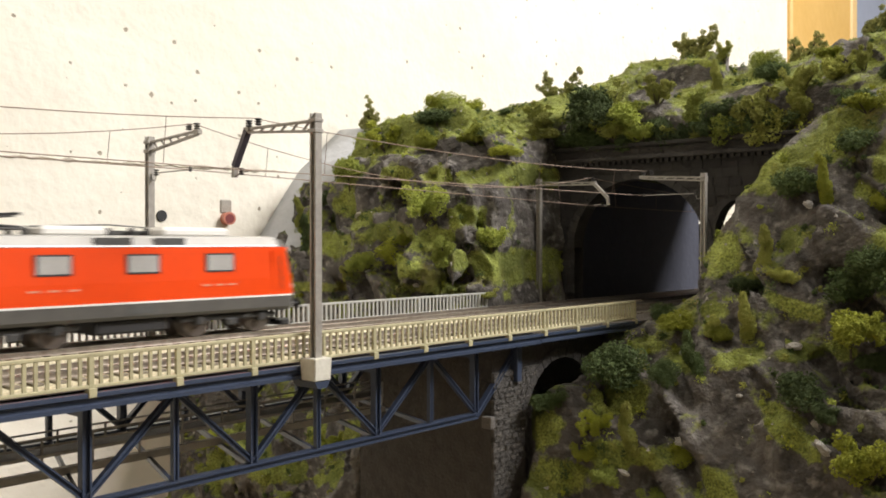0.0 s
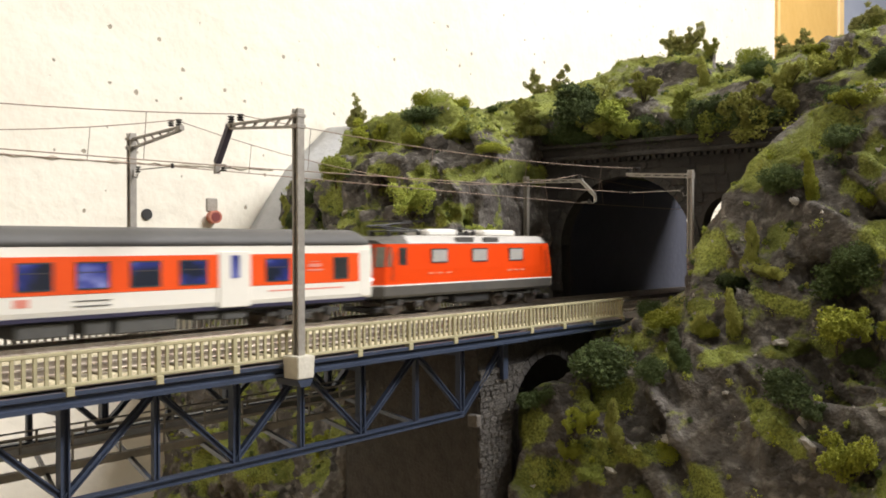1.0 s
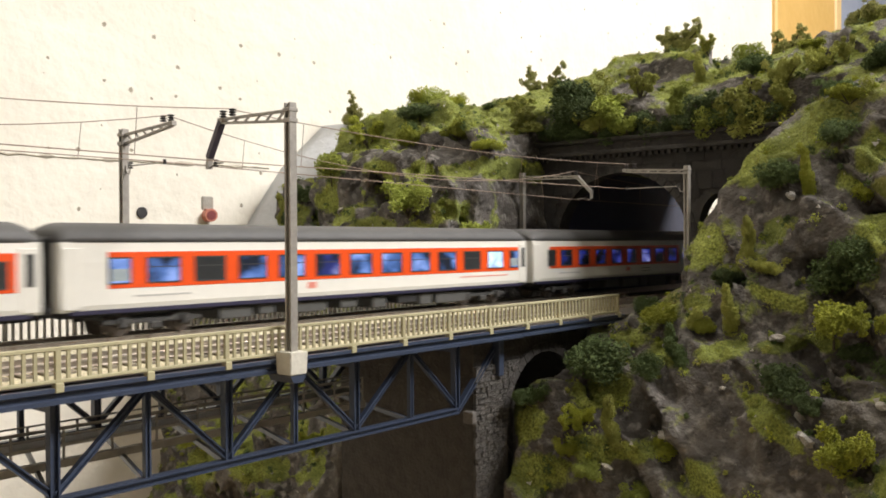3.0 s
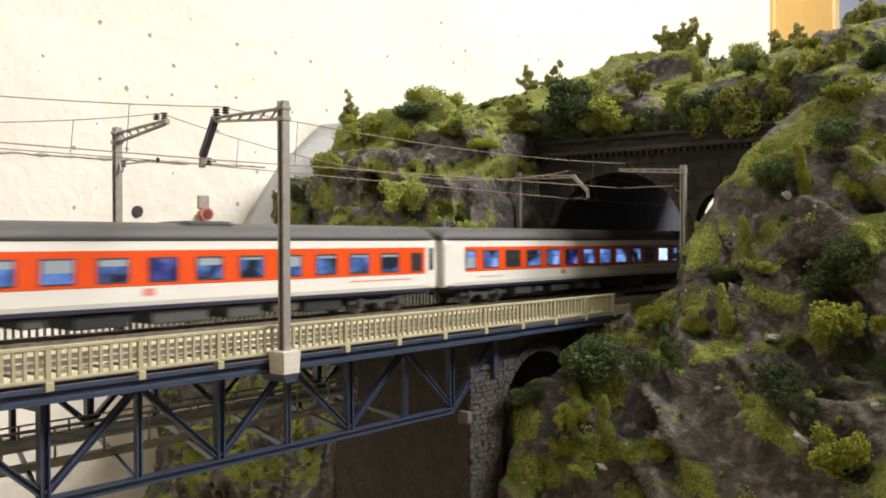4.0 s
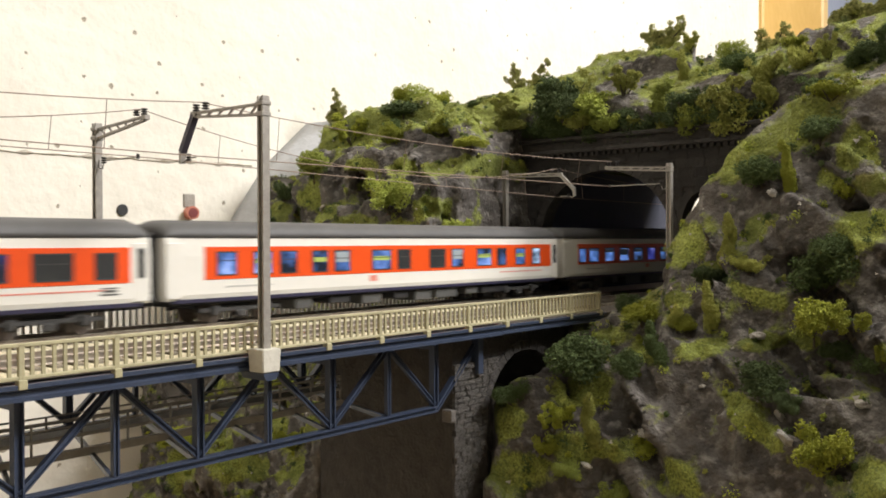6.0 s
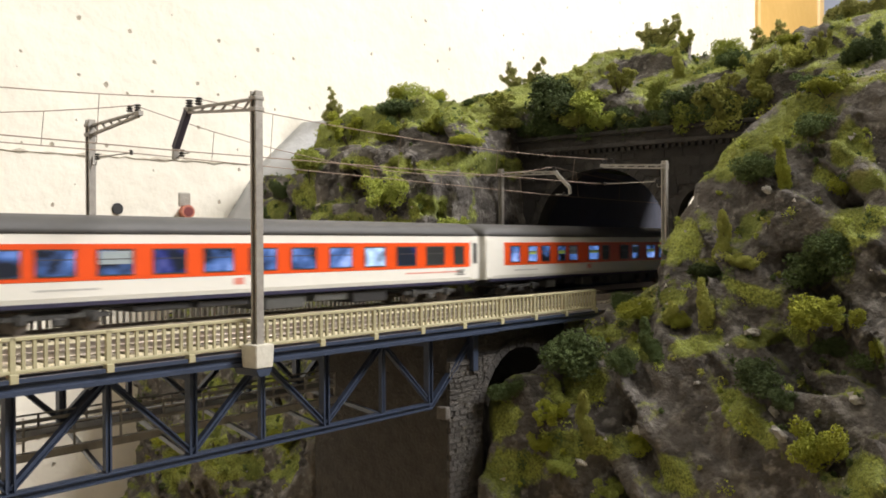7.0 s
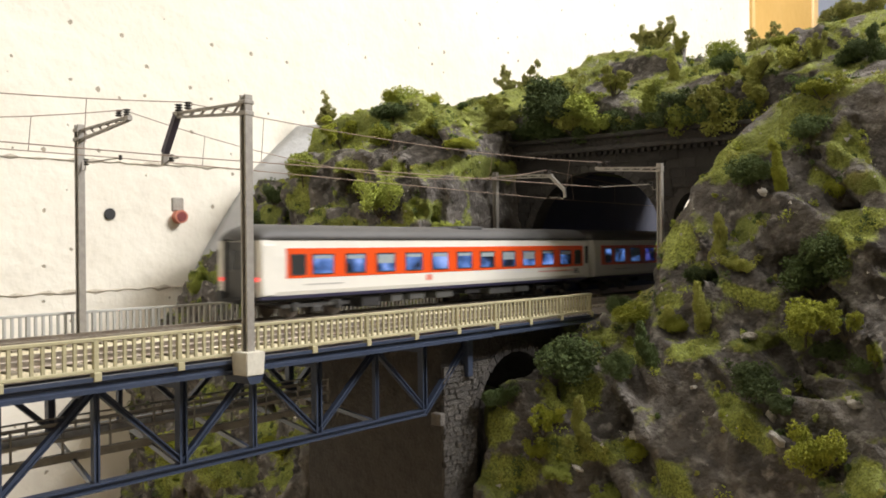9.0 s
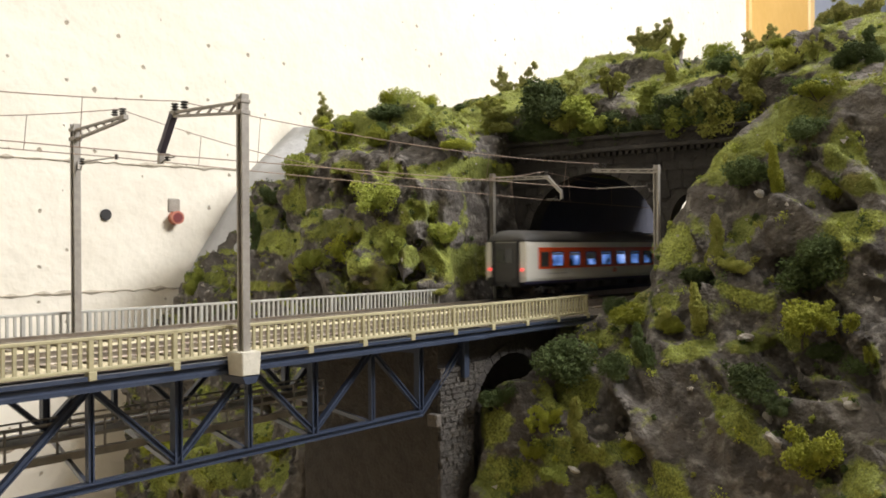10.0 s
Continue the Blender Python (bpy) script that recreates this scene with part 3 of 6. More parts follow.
def surface_net(d):
    """Quads round the zero level of the field d."""
    s = d > 0
    nx, ny, nz = d.shape
    total = np.zeros((nx - 1, ny - 1, nz - 1), np.int8)
    for i in (0, 1):
        for j in (0, 1):
            for k in (0, 1):
                total += s[i:nx - 1 + i, j:ny - 1 + j, k:nz - 1 + k]
    cell = np.argwhere((total > 0) & (total < 8))
    index = np.full(total.shape, -1, np.int64)
    index[tuple(cell.T)] = np.arange(len(cell))
    acc, cnt = np.zeros((len(cell), 3)), np.zeros(len(cell))
    corners = [(i, j, k) for i in (0, 1) for j in (0, 1) for k in (0, 1)]
    val = {c: d[cell[:, 0] + c[0], cell[:, 1] + c[1], cell[:, 2] + c[2]] for c in corners}
    for c in corners:
        for ax in range(3):
            if c[ax] == 0:
                e = tuple(1 if n == ax else v for n, v in enumerate(c))
                a, b = val[c], val[e]
                hit = (a > 0) != (b > 0)
                t = np.where(hit, a / np.where(hit, a - b, 1), 0)
                p = np.array(c, float)[None] + np.eye(3)[ax][None] * t[:, None]
                acc += p * hit[:, None]
                cnt += hit
    pos = cell + acc / cnt[:, None]
    verts = np.stack([GX[0] + pos[:, 0] * STEP, GY[0] + pos[:, 1] * STEP, GZ[0] + pos[:, 2] * STEP], 1)
    quads = []
    for ax in range(3):
        o1, o2 = [n for n in range(3) if n != ax]
        lo = [slice(1, n - 1) for n in (nx, ny, nz)]
        lo[ax] = slice(0, d.shape[ax] - 1)
        hi = list(lo)
        hi[ax] = slice(1, d.shape[ax])
        a, b = s[tuple(lo)], s[tuple(hi)]
        at = np.argwhere(a != b)
        flip = a[tuple(at.T)]
        base = at + np.array([0 if n == ax else 1 for n in range(3)])
        e1, e2 = np.eye(3, dtype=int)[o1], np.eye(3, dtype=int)[o2]
        ring = [index[tuple((base - u).T)] for u in (e1 * 0, e1, e1 + e2, e2)]
        q = np.stack(ring, 1)
        if ax == 1:
            flip = ~flip
        q[~flip] = q[~flip][:, ::-1]
        quads.append(q)
    quads = np.concatenate(quads)
    quads = quads[(quads >= 0).all(1)]
    # one round of smoothing takes the steps of the grid away
    total, count = np.zeros_like(verts), np.zeros(len(verts))
    for k in range(4):
        np.add.at(total, quads[:, k], verts[quads[:, (k + 1) % 4]] + verts[quads[:, k - 1]])
        np.add.at(count, quads[:, k], 2)
    verts = 0.6 * verts + 0.4 * total / np.maximum(count, 1)[:, None]
    return verts, quads


def patch_reach(rows, p):
    """How deep each place lies in the nearest of the tilted ovals: 1.5 in the middle, 0.5 on the rim."""
    best = np.zeros(len(p))
    for yc, zc, ry, rz, tilt in rows:
        c, s_ = math.cos(math.radians(tilt)), math.sin(math.radians(tilt))
        yy, zz = p[:, 1] - yc, p[:, 2] - zc
        u, v = (yy * c + zz * s_) / (ry / 1000), (zz * c - yy * s_) / (rz / 1000)
        best = np.maximum(best, 1.5 - np.hypot(u, v))
    return best


def grass_cover(p, up):
    """How likely flock lies at a place: the cushions, the meadows along the crest, ledges."""
    crest = np.interp(p[:, 1], CREST_Y, CREST_Z)
    meadow = np.clip((p[:, 2] - crest + 0.060) / 0.030, 0, 1) * np.clip(up * 2.2 + 0.1, 0, 1)
    g = np.maximum(0.10 + 0.42 * np.clip(up, 0, 1), meadow * 0.85)
    for rows in (CRAG_GRASS, MEADOW_GRASS, HILL_GRASS, LOW_GRASS):
        g = np.maximum(g, np.clip(patch_reach(rows, p), 0, 1))
    g = g + np.interp(p[:, 1], [0.40, 0.43], [0.0, 0.10]) - 0.8 * np.clip(patch_reach(BARE_PATCHES, p) - 0.2, 0, 1)
    at = tuple(np.clip(np.round((p[:, i] - axis[0]) / STEP).astype(int), 0, len(axis) - 1) for i, axis in enumerate((GX, GY, GZ)))
    ragged = (lattice_noise(GX, GY, GZ, 75, 61)[at] - 0.5) * 0.75 + (lattice_noise(GX, GY, GZ, 190, 62)[at] - 0.5) * 0.55
    return np.clip(g + ragged, 0, 1)


def terrain_material():
    m = bpy.data.materials.new("painted_rock_and_grass_flock")
    m.use_nodes = True
    nt = m.node_tree
    n, link = nt.nodes, nt.links.new
    bsdf = n["Principled BSDF"]
    bsdf.inputs["Roughness"].default_value = 0.92
    co, geo = n.new("ShaderNodeTexCoord"), n.new("ShaderNodeNewGeometry")

    def noise_at(scale, detail=5):
        t = n.new("ShaderNodeTexNoise")
        t.inputs["Scale"].default_value, t.inputs["Detail"].default_value = scale, detail
        link(co.outputs["Object"], t.inputs["Vector"])
        return t.outputs["Fac"]

    def blend(f, a, b):
        mx = n.new("ShaderNodeMix")
        mx.data_type = "RGBA"
        link(f, mx.inputs["Factor"])
        for s, v in (("A", a), ("B", b)):
            if isinstance(v, tuple):
                mx.inputs[s].default_value = (*v, 1)
            else:
                link(v, mx.inputs[s])
        return mx.outputs["Result"]

    def ranged(v, a, b):
        r = n.new("ShaderNodeMapRange")
        r.inputs["From Min"].default_value, r.inputs["From Max"].default_value = a, b
        link(v, r.inputs["Value"])
        return r.outputs[0]

    def plus(a, b, k):
        p = n.new("ShaderNodeMath")
        p.operation = "MULTIPLY_ADD"
        p.inputs[1].default_value = k
        link(b, p.inputs[0])
        link(a, p.inputs[2])
        return p.outputs[0]

    rock = blend(ranged(noise_at(45), 0.35, 0.65), (0.046, 0.040, 0.035), (0.118, 0.106, 0.094))
    rock = blend(ranged(noise_at(190), 0.52, 0.72), rock, (0.225, 0.208, 0.190))
    streak = n.new("ShaderNodeTexNoise")
    streak.inputs["Scale"].default_value, streak.inputs["Detail"].default_value = 70, 4
    tall = n.new("ShaderNodeMapping")
    tall.inputs["Scale"].default_value = (1.0, 1.0, 0.3)
    link(co.outputs["Object"], tall.inputs["Vector"])
    link(tall.outputs[0], streak.inputs["Vector"])
    rock = blend(ranged(streak.outputs["Fac"], 0.58, 0.74), rock, (0.060, 0.050, 0.043))
    grass = blend(ranged(noise_at(30), 0.35, 0.65), (0.130, 0.150, 0.026), (0.330, 0.370, 0.072))
    grass = blend(ranged(noise_at(900), 0.35, 0.60), (0.110, 0.128, 0.024), grass)
    grass = blend(ranged(noise_at(25), 0.60, 0.70), grass, (0.20, 0.185, 0.060))
    cover = n.new("ShaderNodeAttribute")
    cover.attribute_name = "flock"
    lie = plus(cover.outputs["Fac"], noise_at(420), 0.45)
    colour = blend(ranged(lie, 0.68, 0.92), rock, grass)
    link(colour, bsdf.inputs["Base Color"])
    b = n.new("ShaderNodeBump")
    b.inputs["Strength"].default_value, b.inputs["Distance"].default_value = 1.0, 0.0046
    chip = n.new("ShaderNodeTexVoronoi")
    chip.inputs["Scale"].default_value = 85
    stretch = n.new("ShaderNodeMapping")
    stretch.inputs["Scale"].default_value, stretch.inputs["Rotation"].default_value = (1.0, 1.0, 0.45), (0.3, 0.2, 0.0)
    link(co.outputs["Object"], stretch.inputs["Vector"])
    link(stretch.outputs[0], chip.inputs["Vector"])
    link(plus(plus(noise_at(150, 6), noise_at(700, 3), 0.25), chip.outputs["Distance"], -0.55), b.inputs["Height"])
    link(b.outputs[0], bsdf.inputs["Normal"])
    return m


FIELD = terrain_field()
TERRAIN_VERTS, TERRAIN_QUADS = surface_net(FIELD)


def vertex_normals():
    a, b, c = (TERRAIN_VERTS[TERRAIN_QUADS[:, i]] for i in (0, 1, 3))
    nrm = np.cross(b - a, c - a)
    total = np.zeros_like(TERRAIN_VERTS)
    for k in range(4):
        np.add.at(total, TERRAIN_QUADS[:, k], nrm)
    return total / (np.linalg.norm(total, axis=1)[:, None] + 1e-12)


FLOCK = grass_cover(TERRAIN_VERTS, vertex_normals()[:, 2])


def terrain():
    me = bpy.data.meshes.new("mountain")
    me.from_pydata(TERRAIN_VERTS.tolist(), [], TERRAIN_QUADS.tolist())
    me.attributes.new("flock", "FLOAT", "POINT").data.foreach_set("value", FLOCK.astype(np.float32))
    me.materials.append(terrain_material())
    me.polygons.foreach_set("use_smooth", [True] * len(me.polygons))
    ob = tagged(new("ground_mountain", me), "modelled grey rock mountainside with patches of green grass flock", "mountainside", kind="structure")
    # smooth plaster edge between scenery and wall
    bm = bmesh.new()
    zs = np.linspace(-0.30, 0.152, 42)
    rows = []
    for z in zs:
        x = float(np.interp(z, [-0.30, -0.158, -0.083, -0.042, -0.009, 0.034, 0.107, 0.139, 0.160], [0.375, 0.414, 0.438, 0.453, 0.464, 0.490, 0.544, 0.582, 0.607]))
        rows.append([bm.verts.new(p) for p in ((x + 0.022, 0.640, z), (x + 0.008, 0.662, z), (x + 0.002, 0.685, z), (x, WALL_Y - 0.0005, z), (x + 0.012, WALL_Y - 0.0005, z), (x + 0.05, 0.650, z))])
    for a, b in zip(rows, rows[1:]):
        for k in range(6):
            bm.faces.new((a[k], a[(k + 1) % 6], b[(k + 1) % 6], b[k]))
    bm.faces.new(rows[0][::-1])
    bm.faces.new(rows[-1])
    tagged(part("trim_plaster_edge", bm, M_COVE, smooth=True), "smooth grey plaster edge between scenery and wall", "scenery edge", kind="structure")


terrain()

# ---- bridge ----
DECK_Z, NEAR_Y, FAR_Y = -0.0042, 0.2952, 0.4120
BRIDGE_X0, BRIDGE_X1 = -0.16, 0.4600
POST_STEP = 0.02932
NODES = [0.0397, 0.0710, 0.1022, 0.1335, 0.1650, 0.1967, 0.2277, 0.2597, 0.2935, 0.3245]


def railing(name, y, x_post, x_end, mat, label):
    """Posts at every step from x_post to the bridge's start and to the end at x_end, with rails and balusters between."""
    rail = thing(name, label, "railing", "bridge railings", at=pose(0, y, DECK_Z))
    post = mesh_of("post", box(-0.0009, 0.0009, -0.0007, 0.0007, -0.0004, 0.0116, 0.0002), mat)
    foot = mesh_of("foot", box(-0.0013, 0.0013, -0.0016, 0.0010, -0.0016, 0.0012, 0.0002), mat)
    balu = mesh_of("baluster", box(-0.00052, 0.00052, -0.0004, 0.0004, 0.0018, 0.0108), mat)
    top = mesh_of("top_rail", box(0.0, POST_STEP * 0.9995, -0.0007, 0.0007, 0.0104, 0.0116, 0.0002), mat)
    low = mesh_of("bottom_rail", box(0.0, POST_STEP * 0.9995, -0.0006, 0.0006, 0.0011, 0.0022, 0.0002), mat)
    first = int((x_post - BRIDGE_X0) / POST_STEP)
    xs = [x_post + (i - first) * POST_STEP for i in range(first + 20)]
    xs = [x for x in xs if x < x_end - 0.006] + [x_end]
    for i, x in enumerate(xs):
        p = part("post", post, mat, rail)
        p.location.x = x
        part("foot", foot, mat, p)
        if i + 1 == len(xs):
            break
        bay = (xs[i + 1] - x) / POST_STEP
        for name_, me in (("top_rail", top), ("bottom_rail", low)):
            r = part(name_, me, mat, rail)
            r.location.x, r.scale.x = x, bay
        n = max(2, round(9 * bay))
        for k in range(1, n):
            part("baluster", balu, mat, rail).location.x = x + POST_STEP * bay * k / n


def truss(y, name, label):
    t = thing(name, label, "bridge truss", "bridge trusses")
    chord_z, top_z = -0.0412, -0.0110
    part("lower_chord", h_beam((BRIDGE_X0, y, chord_z), (NODES[-1] + 0.001, y, chord_z), 0.0036, 0.0028, 0.0007, side=(0, 1, 0)), M_BLUE, t)
    for i, x in enumerate(NODES):
        heavy = i % 2 == 1
        w = 0.0031 if heavy else 0.0021
        part("upright", h_beam((x, y, chord_z + 0.0015), (x, y, top_z), w, w, 0.0006, side=(0, 1, 0)), M_BLUE, t)
    for i in range(0, len(NODES) - 1):
        a, b = NODES[i], NODES[i + 1]
        lo, hi = ((a, b) if i % 2 else (b, a))
        part("diagonal", h_beam((lo, y, chord_z + 0.002), (hi, y, top_z + 0.001), 0.0022, 0.0021, 0.0005, side=(0, 1, 0)), M_BLUE, t)
    part("end_diagonal", h_beam((NODES[-1] + 0.001, y, chord_z), (0.3545, y, top_z - 0.004), 0.0028, 0.0026, 0.0005, side=(0, 1, 0)), M_BLUE, t)
    part("bearing_block", box(0.3540, 0.3580, y - 0.0035, y + 0.0035, -0.0285, -0.0110, 0.0003), M_BLUE, t)
    part("end_shoe", box(0.3335, 0.3370, y - 0.003, y + 0.003, -0.0490, -0.0432, 0.0004), M_STONE, t, "stone bearing shoe on the pier")


def bridge():
    deck = part("bridge_deck", box(BRIDGE_X0, BRIDGE_X1, NEAR_Y + 0.0035, FAR_Y - 0.0020, -0.0095, DECK_Z - 0.001), M_BLACK)
    tagged(deck, "dark deck slab carrying two tracks", "bridge deck", kind="structure")
    for y, s in ((NEAR_Y, 1), (FAR_Y, -1)):
        g = thing("edge_girder", "blue-grey painted steel edge girder of the bridge", "girder", "edge girders")
        prof = [(y - 0.0012 * s, -0.0044), (y - 0.0012 * s, -0.0057), (y + 0.0004 * s, -0.0062), (y + 0.0004 * s, -0.0077), (y - 0.0008 * s, -0.0081),
                (y - 0.0008 * s, -0.0093), (y + 0.006 * s, -0.0093), (y + 0.006 * s, -0.0044)]
        part("web", prism(prof, BRIDGE_X0, 0.3600), M_BLUE, g)
        part("end_web", prism([(yy, zz * 0.92 - 0.0004) for yy, zz in prof], 0.3602, BRIDGE_X1 - 0.0005), M_BLUE, g)
        # dark colour of this strip stands for the shadow between ballast and girder
        part("walkway_lip", box(BRIDGE_X0, BRIDGE_X1, min(y + 0.001 * s, y + 0.012 * s), max(y + 0.001 * s, y + 0.012 * s), -0.0052, -0.0044), M_BALLAST_DARK, g, "walkway strip inside the railing, dark for the shadow gap")
    truss(0.3080, "bridge_truss", "blue-grey steel lattice truss under the deck")
    truss(0.3990, "bridge_truss", "blue-grey steel lattice truss under the deck")
    # cross bracing between the trusses
    br = thing("cross_bracing", "blue-grey cross bracing between the bridge trusses", "bracing")
    for i, x in enumerate(NODES):
        part("cross_beam", bar((x, 0.310, -0.0125), (x, 0.397, -0.0125), 0.002, 0.003, side=(1, 0, 0)), M_BLUE, br)
        if i + 1 < len(NODES):
            part("lower_brace", bar((x, 0.310, -0.0408), (NODES[i + 1], 0.397, -0.0408), 0.0018, 0.0014, side=(0, 0, 1)), M_BLUE, br)
    # inspection walkway hung inside
    w = thing("inspection_walkway", "grey inspection walkway with handrails inside the truss", "walkway")
    y = 0.346
    part("beam", box(BRIDGE_X0, 0.3020, y - 0.0015, y + 0.0015, -0.0405, -0.0378), M_WALKWAY, w)
    part("floor_edge", box(BRIDGE_X0, 0.3020, y - 0.0006, y + 0.010, -0.0334, -0.0322), M_WALKWAY, w)
    for z in (-0.0268, -0.0295):
        part("handrail", bar((BRIDGE_X0, y, z), (0.3020, y, z), 0.0006, 0.0006), M_WALKWAY, w)
        part("handrail", bar((BRIDGE_X0, y + 0.010, z), (0.3020, y + 0.010, z), 0.0006, 0.0006), M_WALKWAY, w)
    x = 0.3015
    while x > BRIDGE_X0:
        part("stanchion", bar((x, y, -0.0385), (x, y, -0.0266), 0.0007, 0.0007), M_WALKWAY, w)
        part("stanchion", bar((x - 0.008, y + 0.010, -0.033), (x - 0.008, y + 0.010, -0.0266), 0.0007, 0.0007), M_WALKWAY, w)
        x -= 0.0182
    railing("bridge_railing", NEAR_Y, 0.1581, 0.4535, M_RAILING, "beige plastic railing along the bridge edge")
    railing("bridge_railing", FAR_Y, 0.1942, 0.4655, M_RAILING_FAR, "beige plastic railing along the far bridge edge, greyed for shade")


M_WALKWAY = material("grey_walkway_paint", (0.32, 0.31, 0.28), (0.22, 0.21, 0.19), 0.5, scale=300, bump=0.1)
bridge()


def masonry(name, origin, ax, az, width, height, course, brick, parent, mat, hole=None, depth=0.0016, seed=1):
    """Courses of separate stones on a plane: ax along, az up, a little proud and uneven; hole(u, v) says where none lie."""
    rng = random.Random(seed)
    o, ax, az = Vector(origin), Vector(ax), Vector(az)
    out = az.cross(ax) * -1
    shapes = []
    for k in range(4):
        bm = box(-0.48, 0.48, -1, 0, -0.46, 0.46)
        bmesh.ops.bevel(bm, geom=[e for e in bm.edges if all(v.co.y < -0.5 for v in e.verts)], offset=0.06, segments=1, affect="EDGES")
        for v in bm.verts:
            if v.co.y < -0.5:
                v.co.y += rng.uniform(-0.25, 0.25)
        shapes.append(mesh_of(name, bm, mat))
    rows = int(height / course)
    for r in range(rows):
        v = (r + 0.5) * course
        u = -rng.random() * brick
        while u < width:
            b = brick * rng.uniform(0.7, 1.3)
            u0, u1 = max(u, 0), min(u + b, width)
            mid = (u0 + u1) / 2
            if u1 - u0 > 0.25 * brick and not (hole and hole(mid, v)):
                s = part(name, shapes[rng.randrange(4)], mat, parent)
                place = o + ax * mid + az * v
                turn = Matrix((ax, out * -1, az)).transposed().to_4x4()
                s.matrix_local = Matrix.Translation(place) @ turn @ Matrix.Diagonal((u1 - u0, depth * rng.uniform(0.7, 1.2), course, 1))
            u += b


def abutment():
    a = thing("stone_abutment", "grey stone pier and arch carrying the bridge end", "abutment")
    ys0, ys1 = 0.3085, 0.4000
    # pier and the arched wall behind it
    # body darker than the facing stones, giving the pier's side its shade by colour
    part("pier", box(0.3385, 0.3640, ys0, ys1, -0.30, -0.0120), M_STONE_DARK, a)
    bm = bmesh.new()
    n, c, r, spring = 26, 0.3975, 0.0335, -0.0560
    xs = [c - r * math.cos(math.pi * i / n) for i in range(n + 1)]
    zs = [spring + r * 1.06 * math.sin(math.pi * i / n) for i in range(n + 1)]
    for y in (ys0, ys1):
        lo = [bm.verts.new((x, y, z)) for x, z in zip(xs, zs)]
        hi = [bm.verts.new((x, y, -0.0110)) for x in xs]
        for i in range(n):
            bm.faces.new((lo[i], lo[i + 1], hi[i + 1], hi[i]))
        if y == ys0:
            front = (lo, hi)
    for i in range(n):
        bm.faces.new((front[0][i], front[0][i + 1], lo[i + 1], lo[i]))
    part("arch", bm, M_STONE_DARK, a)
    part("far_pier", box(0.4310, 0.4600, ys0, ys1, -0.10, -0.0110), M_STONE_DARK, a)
    masonry("stone", (0.3383, ys0, -0.150), (1, 0, 0), (0, 0, 1), 0.0262, 0.1295, 0.0026, 0.0048, a, M_STONE)
    masonry("stone", (0.3645, ys0, -0.0560), (1, 0, 0), (0, 0, 1), 0.066, 0.0360, 0.0026, 0.0048, a, M_STONE,
            hole=lambda u, v: math.hypot(u - 0.033, v / 1.06) < 0.0352, seed=2)
    # ring stones carry the deck's shadow in their darker colour
    for i in range(15):
        an = math.pi * (i + 0.5) / 15
        bm = bmesh.new()
        t = math.pi / 15 * 0.46
        pts = [(c - rr * math.cos(an + s * t), spring + rr * 1.06 * math.sin(an + s * t)) for rr, s in ((r, -1), (r, 1), (r + 0.0045, 1), (r + 0.0045, -1))]
        f0, f1 = [[bm.verts.new((x, y, z)) for x, z in pts] for y in (ys0 - 0.0016, ys0 + 0.001)]
        bm.faces.new(f0)
        for k in range(4):
            bm.faces.new((f0[k], f0[(k + 1) % 4], f1[(k + 1) % 4], f1[k]))
        part("arch_stone", bm, M_STONE_DARK, a)


abutment()


